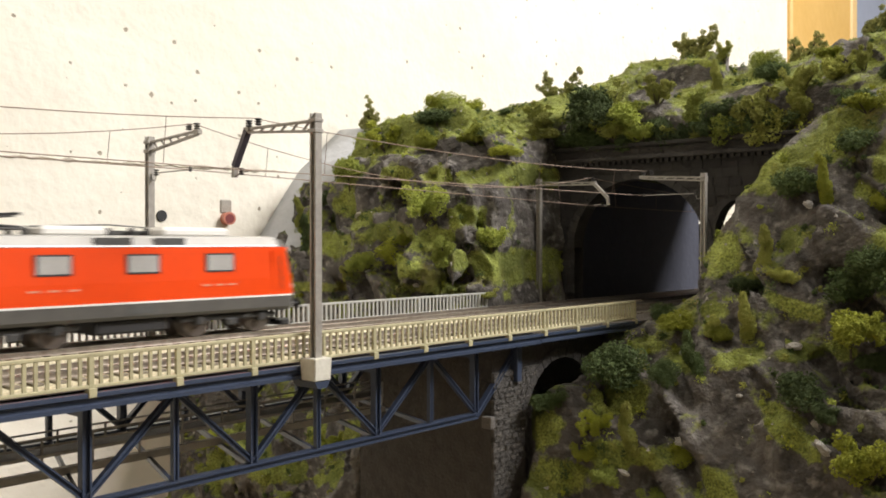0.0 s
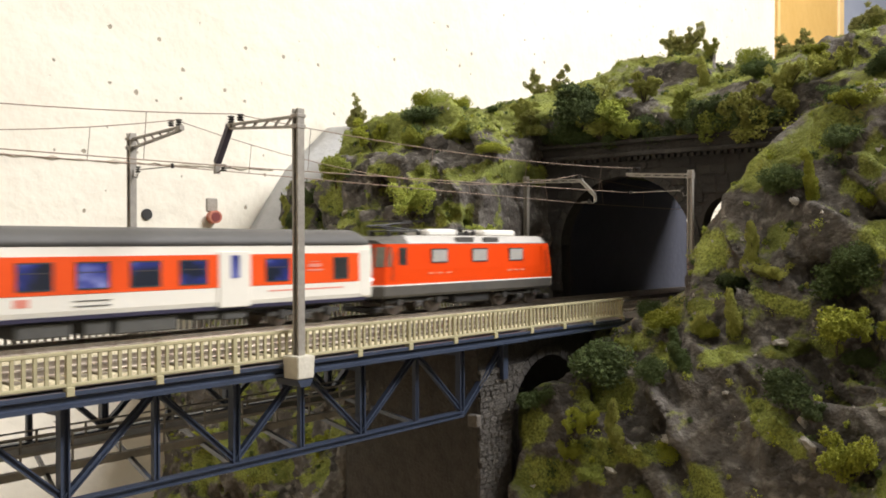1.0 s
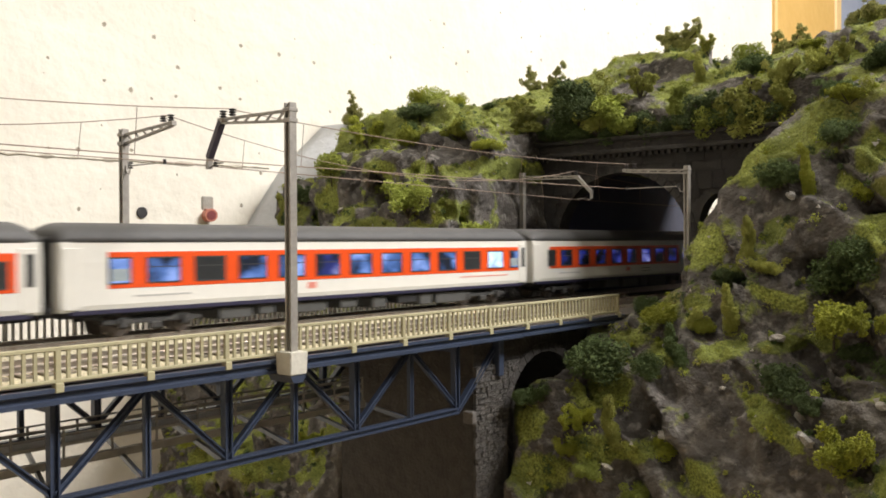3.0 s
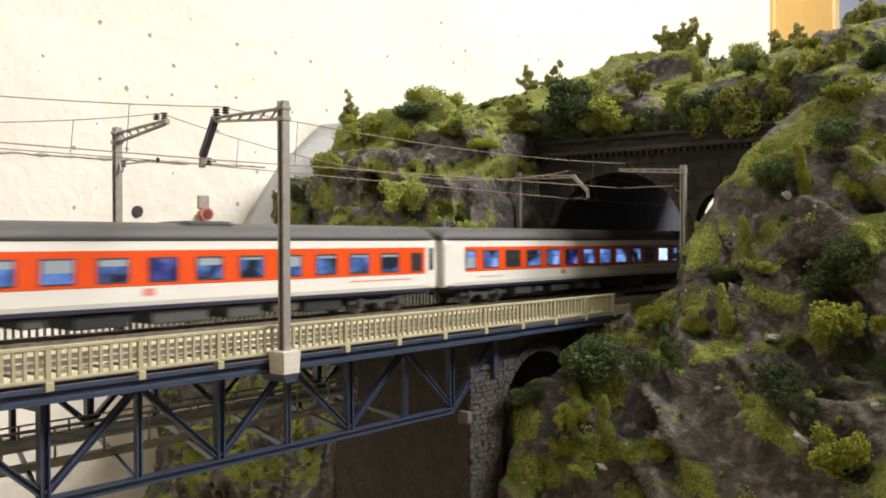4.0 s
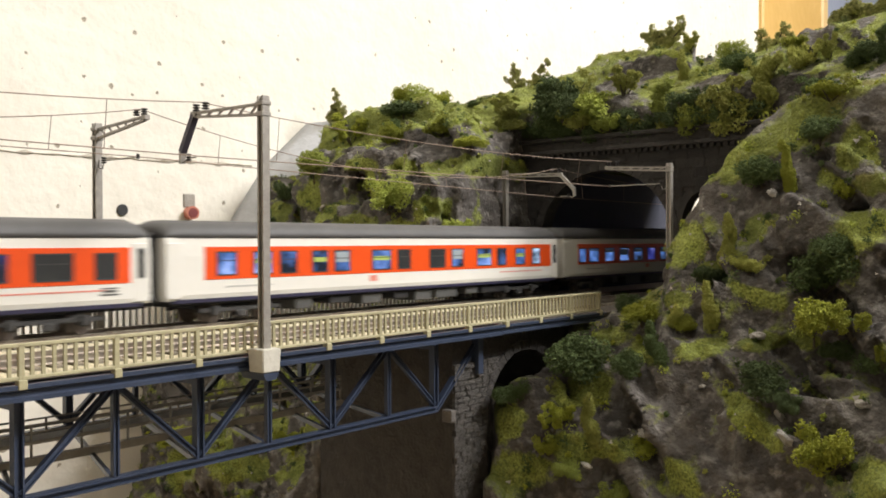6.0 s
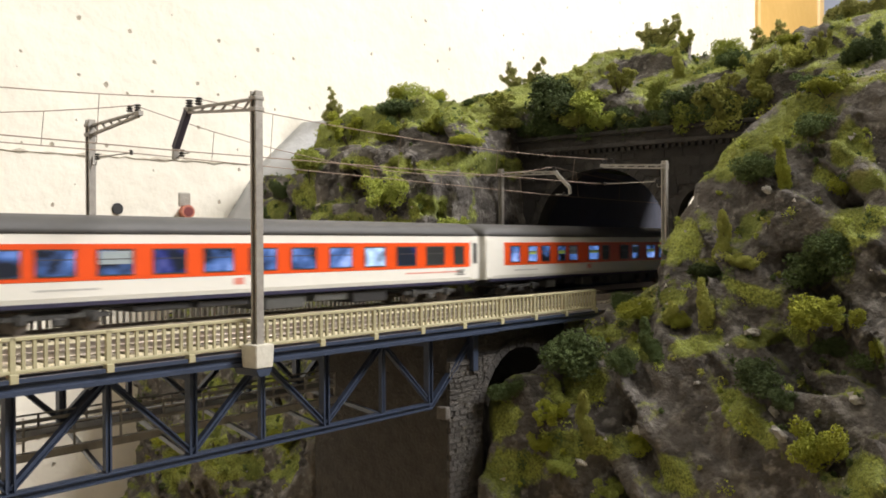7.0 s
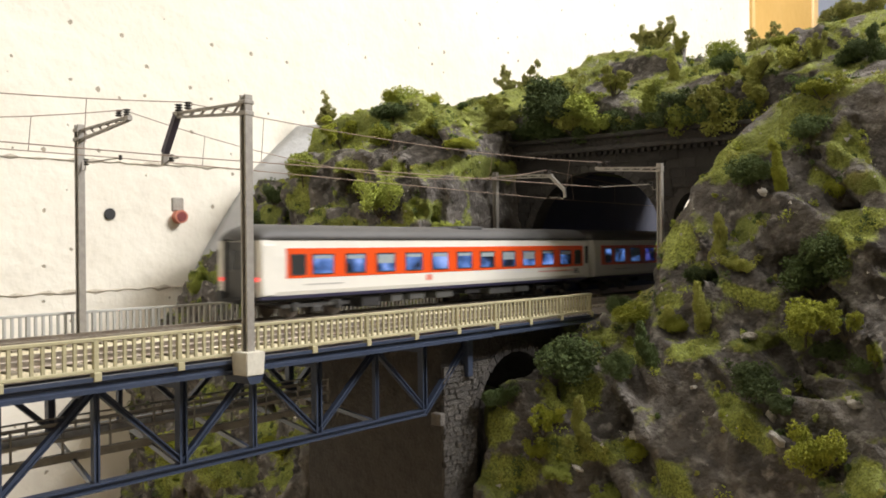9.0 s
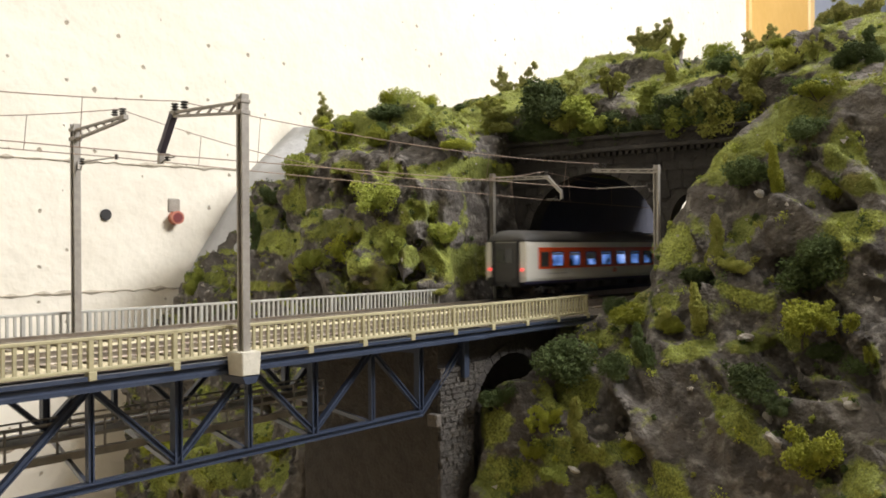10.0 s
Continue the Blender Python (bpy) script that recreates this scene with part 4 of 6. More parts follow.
def tunnel():
    p = thing("tunnel_portal", "dark stone tunnel portal with a wide arch", "tunnel portal")
    x0, x1 = PORTAL_X, PORTAL_X + 0.012
    cy, hw, spring, top = 0.3535, 0.0515, 0.036, 0.108
    # front as columns between openings: the main arch and a low side arch
    def opening(y):
        if abs(y - cy) < hw:
            return -0.008, spring + 0.049 * math.sqrt(max(0, 1 - ((y - cy) / hw) ** 2))
        if abs(y - 0.2815) < 0.0145:
            return 0.0, 0.0440 + 0.024 * math.sqrt(max(0, 1 - ((y - 0.2815) / 0.0145) ** 2))
        return None
    bm = bmesh.new()
    ys = sorted({0.235, 0.430, *(cy - hw * math.cos(math.pi * i / 40) for i in range(41)), *(0.2815 - 0.0145 * math.cos(math.pi * i / 20) for i in range(21))})
    for a, b in zip(ys, ys[1:]):
        o = opening((a + b) / 2)
        za, zb = (opening(a + 1e-5) or o)[1] if o else -0.03, (opening(b - 1e-5) or o)[1] if o else -0.03
        q = [[bm.verts.new((x, yy, zz)) for yy, zz in ((a, za), (b, zb), (b, top), (a, top))] for x in (x0, x1)]
        bm.faces.new(q[0])
        bm.faces.new(q[1][::-1])
        bm.faces.new((q[0][0], q[1][0], q[1][1], q[0][1]))
        bm.faces.new((q[0][3], q[1][3], q[1][2], q[0][2]))
    bmesh.ops.remove_doubles(bm, verts=bm.verts, dist=1e-6)
    # portal face lies in shade, which its dark stone colour includes
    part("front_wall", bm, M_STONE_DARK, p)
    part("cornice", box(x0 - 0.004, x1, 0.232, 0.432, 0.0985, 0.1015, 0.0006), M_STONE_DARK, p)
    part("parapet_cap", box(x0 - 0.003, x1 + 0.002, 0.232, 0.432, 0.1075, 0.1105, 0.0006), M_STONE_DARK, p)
    k = 0.236
    while k < 0.430:
        part("dentil", box(x0 - 0.003, x0 + 0.001, k, k + 0.0022, 0.0962, 0.0985), M_STONE_DARK, p)
        k += 0.0046
    n = 25
    for i in range(n):
        an = math.pi * (i + 0.5) / n
        t = math.pi / n * 0.47
        pts = [(cy - rr * math.cos(an + s * t) * hw, spring + 0.049 * math.sin(an + s * t) * rr) for rr, s in ((1.0, -1), (1.0, 1), (1.11, 1), (1.11, -1))]
        bm = bmesh.new()
        f0, f1 = [[bm.verts.new((x, y, z)) for y, z in pts] for x in (x0 - 0.0014, x0 + 0.001)]
        bm.faces.new(f0)
        for k in range(4):
            bm.faces.new((f0[k], f0[(k + 1) % 4], f1[(k + 1) % 4], f1[k]))
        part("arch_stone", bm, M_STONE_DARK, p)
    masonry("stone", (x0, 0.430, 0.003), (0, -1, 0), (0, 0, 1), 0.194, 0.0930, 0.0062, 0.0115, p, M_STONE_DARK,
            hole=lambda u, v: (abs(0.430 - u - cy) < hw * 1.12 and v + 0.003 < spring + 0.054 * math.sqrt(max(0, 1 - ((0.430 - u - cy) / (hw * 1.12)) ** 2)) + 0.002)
            or (abs(0.430 - u - 0.2815) < 0.0155 and v < 0.067), depth=0.0010, seed=5)
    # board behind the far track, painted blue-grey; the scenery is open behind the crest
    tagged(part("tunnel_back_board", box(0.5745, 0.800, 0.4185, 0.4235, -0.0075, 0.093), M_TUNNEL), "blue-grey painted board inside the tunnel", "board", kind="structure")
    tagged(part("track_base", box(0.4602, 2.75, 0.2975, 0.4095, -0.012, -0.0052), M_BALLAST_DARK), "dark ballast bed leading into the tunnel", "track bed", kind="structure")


tunnel()


# ---- tracks ----
def track(y):
    t = thing("railway_track", "model railway track with brown sleepers and bright rails", "track", "tracks", at=pose(0, y, 0))
    x0, x1 = BRIDGE_X0, 2.7
    bed = bmesh.new()
    prism([(-0.0215, -0.0043), (-0.0175, -0.0030), (0.0175, -0.0030), (0.0215, -0.0043)], x0, 0.4600, bed)
    part("ballast_bed", bed, M_BALLAST, t, "pale beige ballast bed")
    bed = bmesh.new()
    prism([(-0.0215, -0.0052), (-0.0175, -0.0030), (0.0175, -0.0030), (0.0215, -0.0052)], 0.4602, x1, bed)
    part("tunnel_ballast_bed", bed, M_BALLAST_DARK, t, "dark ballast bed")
    for s in (-1, 1):
        prof = [(-0.0010, -0.0021), (0.0010, -0.0021), (0.0003, -0.0017), (0.0003, -0.0007), (0.0005, -0.0006), (0.0005, 0.0), (-0.0005, 0.0), (-0.0005, -0.0006), (-0.0003, -0.0007), (-0.0003, -0.0017)]
        part("rail", prism([(yy + s * 0.0087, zz) for yy, zz in prof], x0, x1), M_RAIL, t)
    me = mesh_of("sleeper", box(-0.0015, 0.0015, -0.0150, 0.0150, -0.0036, -0.0021, 0.0002), M_SLEEPER)
    for i in range(110):
        part("sleeper", me, M_SLEEPER, t).location.x = x0 + 0.004 + i * 0.0069


track(0.3240)
track(0.3825)


# ---- catenary ----
def lattice_arm(ob, y0, y1, z_top0, z_low0, z1, x):
    """A tapering lattice bracket across the track, from the mast at y0 to its tip at y1."""
    part("upper_bracket_bar", bar((x, y0, z_top0), (x, y1, z1), 0.0016, 0.0009, side=(1, 0, 0)), M_MAST, ob)
    part("lower_bracket_bar", bar((x, y0, z_low0), (x, y1, z1 - 0.0014), 0.0016, 0.0009, side=(1, 0, 0)), M_MAST, ob)
    n = 6
    for i in range(n):
        u = (i + 0.3) / n
        v = (i + 0.9) / n
        a = (x, y0 + (y1 - y0) * u, z_top0 + (z1 - z_top0) * u)
        b = (x, y0 + (y1 - y0) * v, z_low0 + (z1 - 0.0014 - z_low0) * v)
        part("lattice_strut", bar(a, b, 0.0007, 0.0006, side=(1, 0, 0)), M_MAST, ob)


def insulator(ob, p, r=0.0013):
    bm = bmesh.new()
    p = Vector(p)
    for k in range(3):
        tube([p + Vector((0, 0, 0.0010 * k - 0.0002)), p + Vector((0, 0, 0.0010 * k + 0.0003)), p + Vector((0, 0, 0.0010 * k + 0.0006))], r, 10, bm, [r * 0.55, r, r * 0.55])
    part("insulator", bm, M_INSULATOR, ob, "brown ribbed insulator")


def mast(x, y, z0, z1, tip_y, z_low, tip_z, steady_y, steady_z, drop=None, plinth=None):
    m = thing("catenary_mast", "grey steel catenary mast with a lattice bracket", "catenary mast", "catenary masts")
    part("pole", h_beam((x, y, z0), (x, y, z1), 0.0030, 0.0032, 0.0008, side=(1, 0, 0)), M_MAST, m)
    s = 1 if tip_y > y else -1
    lattice_arm(m, y + s * 0.0014, tip_y, z1 - 0.0026, z_low, tip_z, x)
    part("clamp", box(x - 0.0021, x + 0.0021, y - 0.0019, y + 0.0019, z_low - 0.0008, z_low + 0.0008, 0.0002), M_MAST, m)
    part("clamp", box(x - 0.0021, x + 0.0021, y - 0.0019, y + 0.0019, z1 - 0.0032, z1 - 0.0018, 0.0002), M_MAST, m)
    insulator(m, (x, tip_y - s * 0.0008, tip_z + 0.0008), 0.0016)
    insulator(m, (x, tip_y - s * 0.0066, tip_z + 0.0010), 0.0016)
    part("bracket_tip", box(x - 0.0012, x + 0.0012, tip_y - 0.0016, tip_y + 0.0016, tip_z - 0.0014, tip_z + 0.0006, 0.0002), M_MAST, m)
    if drop:
        part("drop_tube", bar((x, tip_y, tip_z - 0.0006), (x, drop[0], drop[1]), 0.0026, 0.0020, side=(1, 0, 0)), M_MAST_DARK if x < 0.3 else M_MAST, m, "dark drop tube of the bracket" if x < 0.3 else "")
        part("drop_end", bar((x, drop[0], drop[1]), (x, drop[0] + s * 0.0004, drop[1] - 0.0045), 0.0022, 0.0014, side=(1, 0, 0)), M_MAST, m)
        part("steady_arm", tube([(x, drop[0], drop[1] - 0.004), (x, drop[0] - s * 0.0015, steady_z - 0.0012), (x, drop[0] - s * 0.004, steady_z)], 0.00035, 6), M_MAST, m)
        insulator(m, (x, drop[0] - s * 0.004, steady_z - 0.001))
        part("registration_rod", tube([(x, drop[0] - s * 0.004, steady_z), (x, steady_y, steady_z)], 0.0003, 6), M_MAST, m)
    else:
        part("steady_arm", tube([(x, y + s * 0.0016, steady_z + 0.0006), (x, y + s * 0.0022, steady_z - 0.0030), (x, y + s * 0.0045, steady_z - 0.0034), (x, y + s * 0.0055, steady_z)], 0.00035, 6), M_MAST, m)
        insulator(m, (x, y + s * 0.0055, steady_z - 0.001))
        part("registration_rod", tube([(x, y + s * 0.0055, steady_z), (x, steady_y, steady_z)], 0.0003, 6), M_MAST, m)
        part("rod_clip", tube([(x, steady_y, steady_z - 0.0008), (x, steady_y, steady_z + 0.0012)], 0.0007, 8), M_INSULATOR, m)
    if plinth:
        bm = box(x - 0.0041, x + 0.0041, y - 0.0042, y + 0.0042, plinth, z0)
        for v in bm.verts:
            if v.co.z < plinth + 1e-5:
                v.co.x = x + (v.co.x - x) * 0.92
                v.co.y = y + (v.co.y - y) * 0.92
        bmesh.ops.bevel(bm, geom=bm.edges[:], offset=0.0003, segments=2, affect="EDGES")
        part("plinth", bm, M_CONCRETE, m, "pale concrete plinth block")
        bm = box(x - 0.0036, x + 0.0036, y - 0.0036, y + 0.0090, plinth - 0.0028, plinth - 0.0002)
        for v in bm.verts:
            if v.co.z < plinth - 0.002:
                v.co.x = x + (v.co.x - x) * 0.6
        part("corbel", bm, M_BLUE, m, "blue-grey steel corbel under the plinth")
    else:
        part("base_plate", box(x - 0.0045, x + 0.0045, y - 0.0040, y + 0.0040, z0 - 0.0006, z0 + 0.0010, 0.0002), M_SKIRT, m)


mast(0.2118, 0.2903, -0.0015, 0.0868, 0.3305, 0.0805, 0.0846, 0.3300, 0.0680, drop=(0.3387, 0.0705), plinth=-0.0096)
mast(0.2147, 0.4066, -0.0042, 0.0877, 0.3688, 0.0812, 0.0873, 0.3745, 0.0712)
mast(0.5260, 0.4115, -0.0052, 0.0860, 0.3662, 0.0812, 0.0815, 0.3660, 0.0662, drop=(0.3554, 0.0705))
mast(0.5135, 0.2812, -0.0052, 0.0828, 0.3230, 0.0783, 0.0826, 0.3215, 0.0705)
mast(-0.0900, 0.2903, -0.0015, 0.0868, 0.3305, 0.0805, 0.0846, 0.3300, 0.0680, drop=(0.3387, 0.0705), plinth=-0.0096)
mast(-0.0880, 0.4066, -0.0042, 0.0877, 0.3688, 0.0812, 0.0873, 0.3745, 0.0712)


def wire_span(a, b, sag, contact_a, contact_b, name="overhead_wire"):
    w = thing(name, "thin copper overhead line with messenger and droppers", "overhead wire", "overhead wires")
    a, b, ca, cb = Vector(a), Vector(b), Vector(contact_a), Vector(contact_b)
    n = 16
    mess = [a.lerp(b, i / n) - Vector((0, 0, sag * 4 * (i / n) * (1 - i / n))) for i in range(n + 1)]
    part("messenger_wire", tube(mess, 0.00020, 5), M_COPPER, w)
    part("contact_wire", tube([ca, ca.lerp(cb, 0.5), cb], 0.00022, 5), M_COPPER, w)
    for u in (0.12, 0.37, 0.63, 0.88):
        i = round(u * n)
        part("dropper", tube([mess[i], ca.lerp(cb, i / n)], 0.00015, 4), M_COPPER, w)


NEAR_TIP, FAR_TIP = (0.2118, 0.3275, 0.0885), (0.2147, 0.3720, 0.0905)
wire_span(NEAR_TIP, (0.5135, 0.3200, 0.0860), 0.0042, (0.2118, 0.3295, 0.0684), (0.5135, 0.3220, 0.0704))
wire_span(FAR_TIP, (0.5260, 0.3692, 0.0848), 0.0150, (0.2147, 0.3745, 0.0712), (0.5260, 0.3665, 0.0655))
wire_span((-0.09, 0.3275, 0.0885), NEAR_TIP, 0.0075, (-0.09, 0.3295, 0.0684), (0.2118, 0.3295, 0.0684))
wire_span((-0.088, 0.3720, 0.0905), FAR_TIP, 0.0150, (-0.088, 0.3745, 0.0712), (0.2147, 0.3745, 0.0712))
wire_span((0.5260, 0.3692, 0.0848), (0.78, 0.3700, 0.0780), 0.002, (0.5260, 0.3665, 0.0655), (0.78, 0.3750, 0.0660))


# ---- the train ----
TRACK_Y = 0.3825
COACH_LEN, PITCH = 0.3005, 0.3077


def wheelset(parent, x, r):
    w = part("wheelset", tube([(x, -0.0105, r), (x, 0.0105, r)], 0.0010, 8), M_WHEEL, parent)
    for s in (-1, 1):
        bm = bmesh.new()
        y = s * 0.0083
        tube([(x, y - s * 0.0009, r), (x, y, r), (x, y + s * 0.0002, r), (x, y + s * 0.0016, r)], r, 18, bm, [r + 0.0006, r + 0.0006, r, r * 0.98])
        part("wheel", bm, M_WHEEL, w, smooth=False)


def bogie(ob, x, base, r, mat):
    b = part("bogie", box(x - base * 0.72, x + base * 0.72, -0.0080, 0.0080, r + 0.0008, r + 0.0030, 0.0004), M_BLACK, ob)
    for s in (-1, 1):
        f = bmesh.new()
        box(x - base * 0.78, x + base * 0.78, min(s * 0.0112, s * 0.0128), max(s * 0.0112, s * 0.0128), r - 0.0002, r + 0.0018, 0.0003, f)
        part("side_frame", f, mat, b)
        for k in (-1, 1):
            part("axle_box", box(x + k * base / 2 - 0.0019, x + k * base / 2 + 0.0019, min(s * 0.0112, s * 0.0142), max(s * 0.0112, s * 0.0142), r - 0.0018, r + 0.0026, 0.0005), mat, b)
        part("spring", box(x - 0.0030, x + 0.0030, min(s * 0.0112, s * 0.0138), max(s * 0.0112, s * 0.0138), r - 0.0030, r + 0.0004, 0.0007), mat, b)
        part("damper", bar((x + 0.006, s * 0.0135, r + 0.0004), (x + 0.0125, s * 0.0135, r + 0.0035), 0.0008, 0.0008), M_EQUIP, b)
    for k in (-1, 1):
        wheelset(ob, x + k * base / 2, r)


def end_buffers(ob, x, s, z):
    for y in (-0.0100, 0.0100):
        bm = bmesh.new()
        tube([(x, y, z), (x + s * 0.0035, y, z)], 0.0010, 8, bm)
        tube([(x + s * 0.0035, y, z), (x + s * 0.0042, y, z)], 0.0026, 12, bm)
        part("buffer", bm, M_BLACK, ob)


def coach_profile(grow=0.0):
    h = 0.0162 + grow
    return [(-h + 0.0008, 0.0112), (-h, 0.0135), (-h, 0.0300), (-h + 0.0006, 0.0378), (h - 0.0006, 0.0378), (h, 0.0300), (h, 0.0135), (h - 0.0008, 0.0112)]


def rounded_roof(length, w, z0, z1, mat, ob, end=0.007):
    bm = bmesh.new()
    secs = [(-length / 2, 0.80, 0.50), (-length / 2 + end * 0.4, 0.93, 0.80), (-length / 2 + end, 1, 1), (length / 2 - end, 1, 1), (length / 2 - end * 0.4, 0.93, 0.80), (length / 2, 0.80, 0.50)]
    rings = []
    for x, kw, kh in secs:
        ring = []
        for i in range(17):
            a = math.pi * i / 16
            c, s = math.cos(a), math.sin(a)
            ring.append(bm.verts.new((x, -w * kw ** 0.3 * math.copysign(abs(c) ** 0.62, c), z0 + (z1 - z0) * kh * s ** 0.85)))
        rings.append(ring)
    for p, q in zip(rings, rings[1:]):
        for i in range(16):
            bm.faces.new((p[i], p[i + 1], q[i + 1], q[i]))
        bm.faces.new((p[0], q[0], q[16], p[16]))
    bm.faces.new(rings[0][::-1])
    bm.faces.new(rings[-1])
    return part("roof", bm, mat, ob, smooth=True)


WINDOW_XS = [-COACH_LEN / 2 + 0.0405 + 0.02235 * i for i in range(11)]


def evenly(start, pitch, count, width, kinds):
    return [(start + pitch * i, width, kinds[i]) for i in range(count)]


# windows from the rear end of each coach: middle, width, and what is seen in them
COACH_WINDOWS = {
    "open_saloon": [(-0.1265, 0.0085, "screen")] + evenly(-0.1070, 0.02245, 11, 0.0142, "lit dark lit lit dim lit lit lit lit dark bright".split()) + [(0.1365, 0.0082, "screen")],
    "compartments": [(-0.1255, 0.0080, "lit")] + evenly(-0.1098, 0.0223, 11, 0.0124, "lit lit blind lit dim lit lit blind lit lit lit".split()) + [(0.1340, 0.0072, "dark")],
    "bistro": [(-0.1198, 0.0095, "lit"), (-0.0998, 0.0095, "counter"), (-0.0846, 0.0092, "lit"), (-0.0647, 0.0090, "counter"), (-0.0498, 0.0097, "blind"),
               (-0.0213, 0.0132, "counter"), (-0.0038, 0.0092, "dark"), (0.0243, 0.0126, "dark"), (0.0422, 0.0094, "blind"), (0.0680, 0.0131, "counter"),
               (0.0857, 0.0084, "lit"), (0.1058, 0.0092, "counter"), (0.1236, 0.0080, "bright")],
    "second_saloon": [(-0.1300, 0.0085, "lit")] + evenly(-0.1120, 0.0246, 10, 0.0146, "lit blind dim lit lit lit lit bright dim dark".split()) + [(0.1306, 0.0080, "dark")],
    "end_compartments": [(-0.1240, 0.0085, "dark")] + evenly(-0.1080, 0.0226, 11, 0.0132, "lit lit blind lit lit lit lit blind blind lit lit".split()) + [(0.1340, 0.0080, "dark")],
}


def coach(name, label, seed, first=False, last=False, plan="compartments"):
    """A coach with its middle over the origin, rail top at z = 0; it runs towards +x."""
    rng = random.Random(seed)
    c = thing(name, label, "railway coach", "train coaches")
    L = COACH_LEN
    rear = -L / 2 + (0.0045 if last else 0.0)
    part("body", prism(coach_profile(), rear, L / 2), M_WHITE, c)
    for s in (-1, 1):
        y = s * 0.01622
        x0, x1 = -L / 2 + (0.0190 if plan != "second_saloon" else 0.0100), L / 2 - 0.0090
        part("red_band", prism([(y, 0.0196), (y + s * 0.00022, 0.0197), (y + s * 0.00022 - s * 0.0002, 0.0338), (y - s * 0.0007, 0.0340)], x0, x1), M_BAND, c, "orange-red window band")
        part("sill", box(-L / 2 + 0.004, L / 2 - 0.004, min(s * 0.0142, s * 0.0158), max(s * 0.0142, s * 0.0158), 0.0100, 0.0116), M_UNDER, c)
        xs = [(x, 0.0124, M_WINDOW_DIM if first else M_WINDOW) for x in WINDOW_XS] + [(-L / 2 + 0.0232, 0.0076, M_CAB_GLASS), (L / 2 - 0.0160, 0.0078, M_CAB_GLASS)]
        if first:
            xs = [w for w in xs if not (L / 2 - 0.0965 < w[0] < L / 2 - 0.075 or L / 2 - 0.055 < w[0] < L / 2 - 0.026)]
            xs = [(x - 0.002, w, mm) for x, w, mm in xs if x < L / 2 - 0.03] + [(L / 2 - 0.0215, 0.0085, M_CAB_GLASS)]
        if not first:
            xs = COACH_WINDOWS[plan]
        for x, w, mm in xs:
            seen = mm if isinstance(mm, str) else ""
            if seen:
                mm = {"dark": M_CAB_GLASS, "dim": M_WINDOW_DIM, "bright": M_WINDOW_BRIGHT}.get(seen, M_WINDOW)
            low, top = (0.0216, 0.0304) if plan in ("compartments", "end_compartments") else (0.0218, 0.0312)
            f = bmesh.new()
            yo = y + s * 0.00045
            for a, b, z0, z1 in ((x - w / 2 - 0.0006, x - w / 2, low - 0.0006, top + 0.0006), (x + w / 2, x + w / 2 + 0.0006, low - 0.0006, top + 0.0006), (x - w / 2, x + w / 2, low - 0.0006, low), (x - w / 2, x + w / 2, top, top + 0.0006)):
                box(a, b, min(y - s * 0.0004, yo), max(y - s * 0.0004, yo), z0, z1, 0, f)
            win = part("window", f, M_WINDOW_FRAME, c)
            part("pane", box(x - w / 2, x + w / 2, min(y, y + s * 0.0003), max(y, y + s * 0.0003), low, top), mm, win)
            inner = (min(y, y + s * 0.00036), max(y, y + s * 0.00036))
            if seen == "blind":
                part("blind", box(x - w / 2 + 0.0004, x + w / 2 - 0.0004, *inner, low + 0.0040, top - 0.0002), M_BLIND, win, "pale grey blind drawn halfway")
            elif seen == "lit" and "compartments" in plan and w > 0.009:
                part("blind", box(x - w / 2 + 0.0004, x + w / 2 - 0.0004, *inner, top - 0.0006 - 0.0030 * rng.random(), top - 0.0002), M_BLIND, win, "pale grey blind drawn partly down")
            elif seen == "counter":
                part("lamp_strip", box(x - w / 2 + 0.0006, x + w / 2 - 0.0006, *inner, 0.0262, 0.0284), M_LAMP_STRIP, win, "yellow-green strip of light")
            elif seen == "screen":
                part("blind", box(x - w / 2 + 0.0003, x + w / 2 - 0.0003, *inner, 0.0224, 0.0272), M_BLIND, win, "white frosted lower pane")
            if w > 0.009 and seen not in ("screen", "bright") and "compartments" not in plan:
                part("glazing_bar", box(x - w / 2, x + w / 2, min(y, y + s * 0.0004), max(y, y + s * 0.00042), top - 0.0036, top - 0.0032), M_WINDOW_FRAME, win)
        # entrance doors at both ends
        for e in (-1, 1):
            x = L / 2 - 0.0042 if e > 0 else rear + 0.0042
            d = part("door", box(x - 0.0035, x + 0.0035, min(s * 0.0152, s * 0.0163), max(s * 0.0152, s * 0.0163), 0.0120, 0.0355, 0.0002), M_WHITE, c)
            if e > 0 and not first:
                part("door_pane", box(x - 0.0016, x + 0.0016, min(s * 0.0160, s * 0.0165), max(s * 0.0160, s * 0.0165), 0.0215, 0.0335), M_CAB_GLASS, d)
        if first:
            x = L / 2 - 0.0846
            d = part("door", box(x - 0.0085, x + 0.0085, min(s * 0.0158, s * 0.0168), max(s * 0.0158, s * 0.0168), 0.0108, 0.0352, 0.0003), M_WHITE, c, "pale loading door in the red band")
            part("door_pane", box(x - 0.0022, x + 0.0022, min(s * 0.0160, s * 0.01705), max(s * 0.0160, s * 0.01705), 0.0235, 0.0335), M_WINDOW_DIM, d)
            part("grille", box(x - 0.073, x - 0.058, min(s * 0.0160, s * 0.0165), max(s * 0.0160, s * 0.0165), 0.0148, 0.0152), M_EQUIP, c)
            part("grille", box(x - 0.073, x - 0.058, min(s * 0.0160, s * 0.0165), max(s * 0.0160, s * 0.0165), 0.0168, 0.0172), M_EQUIP, c)
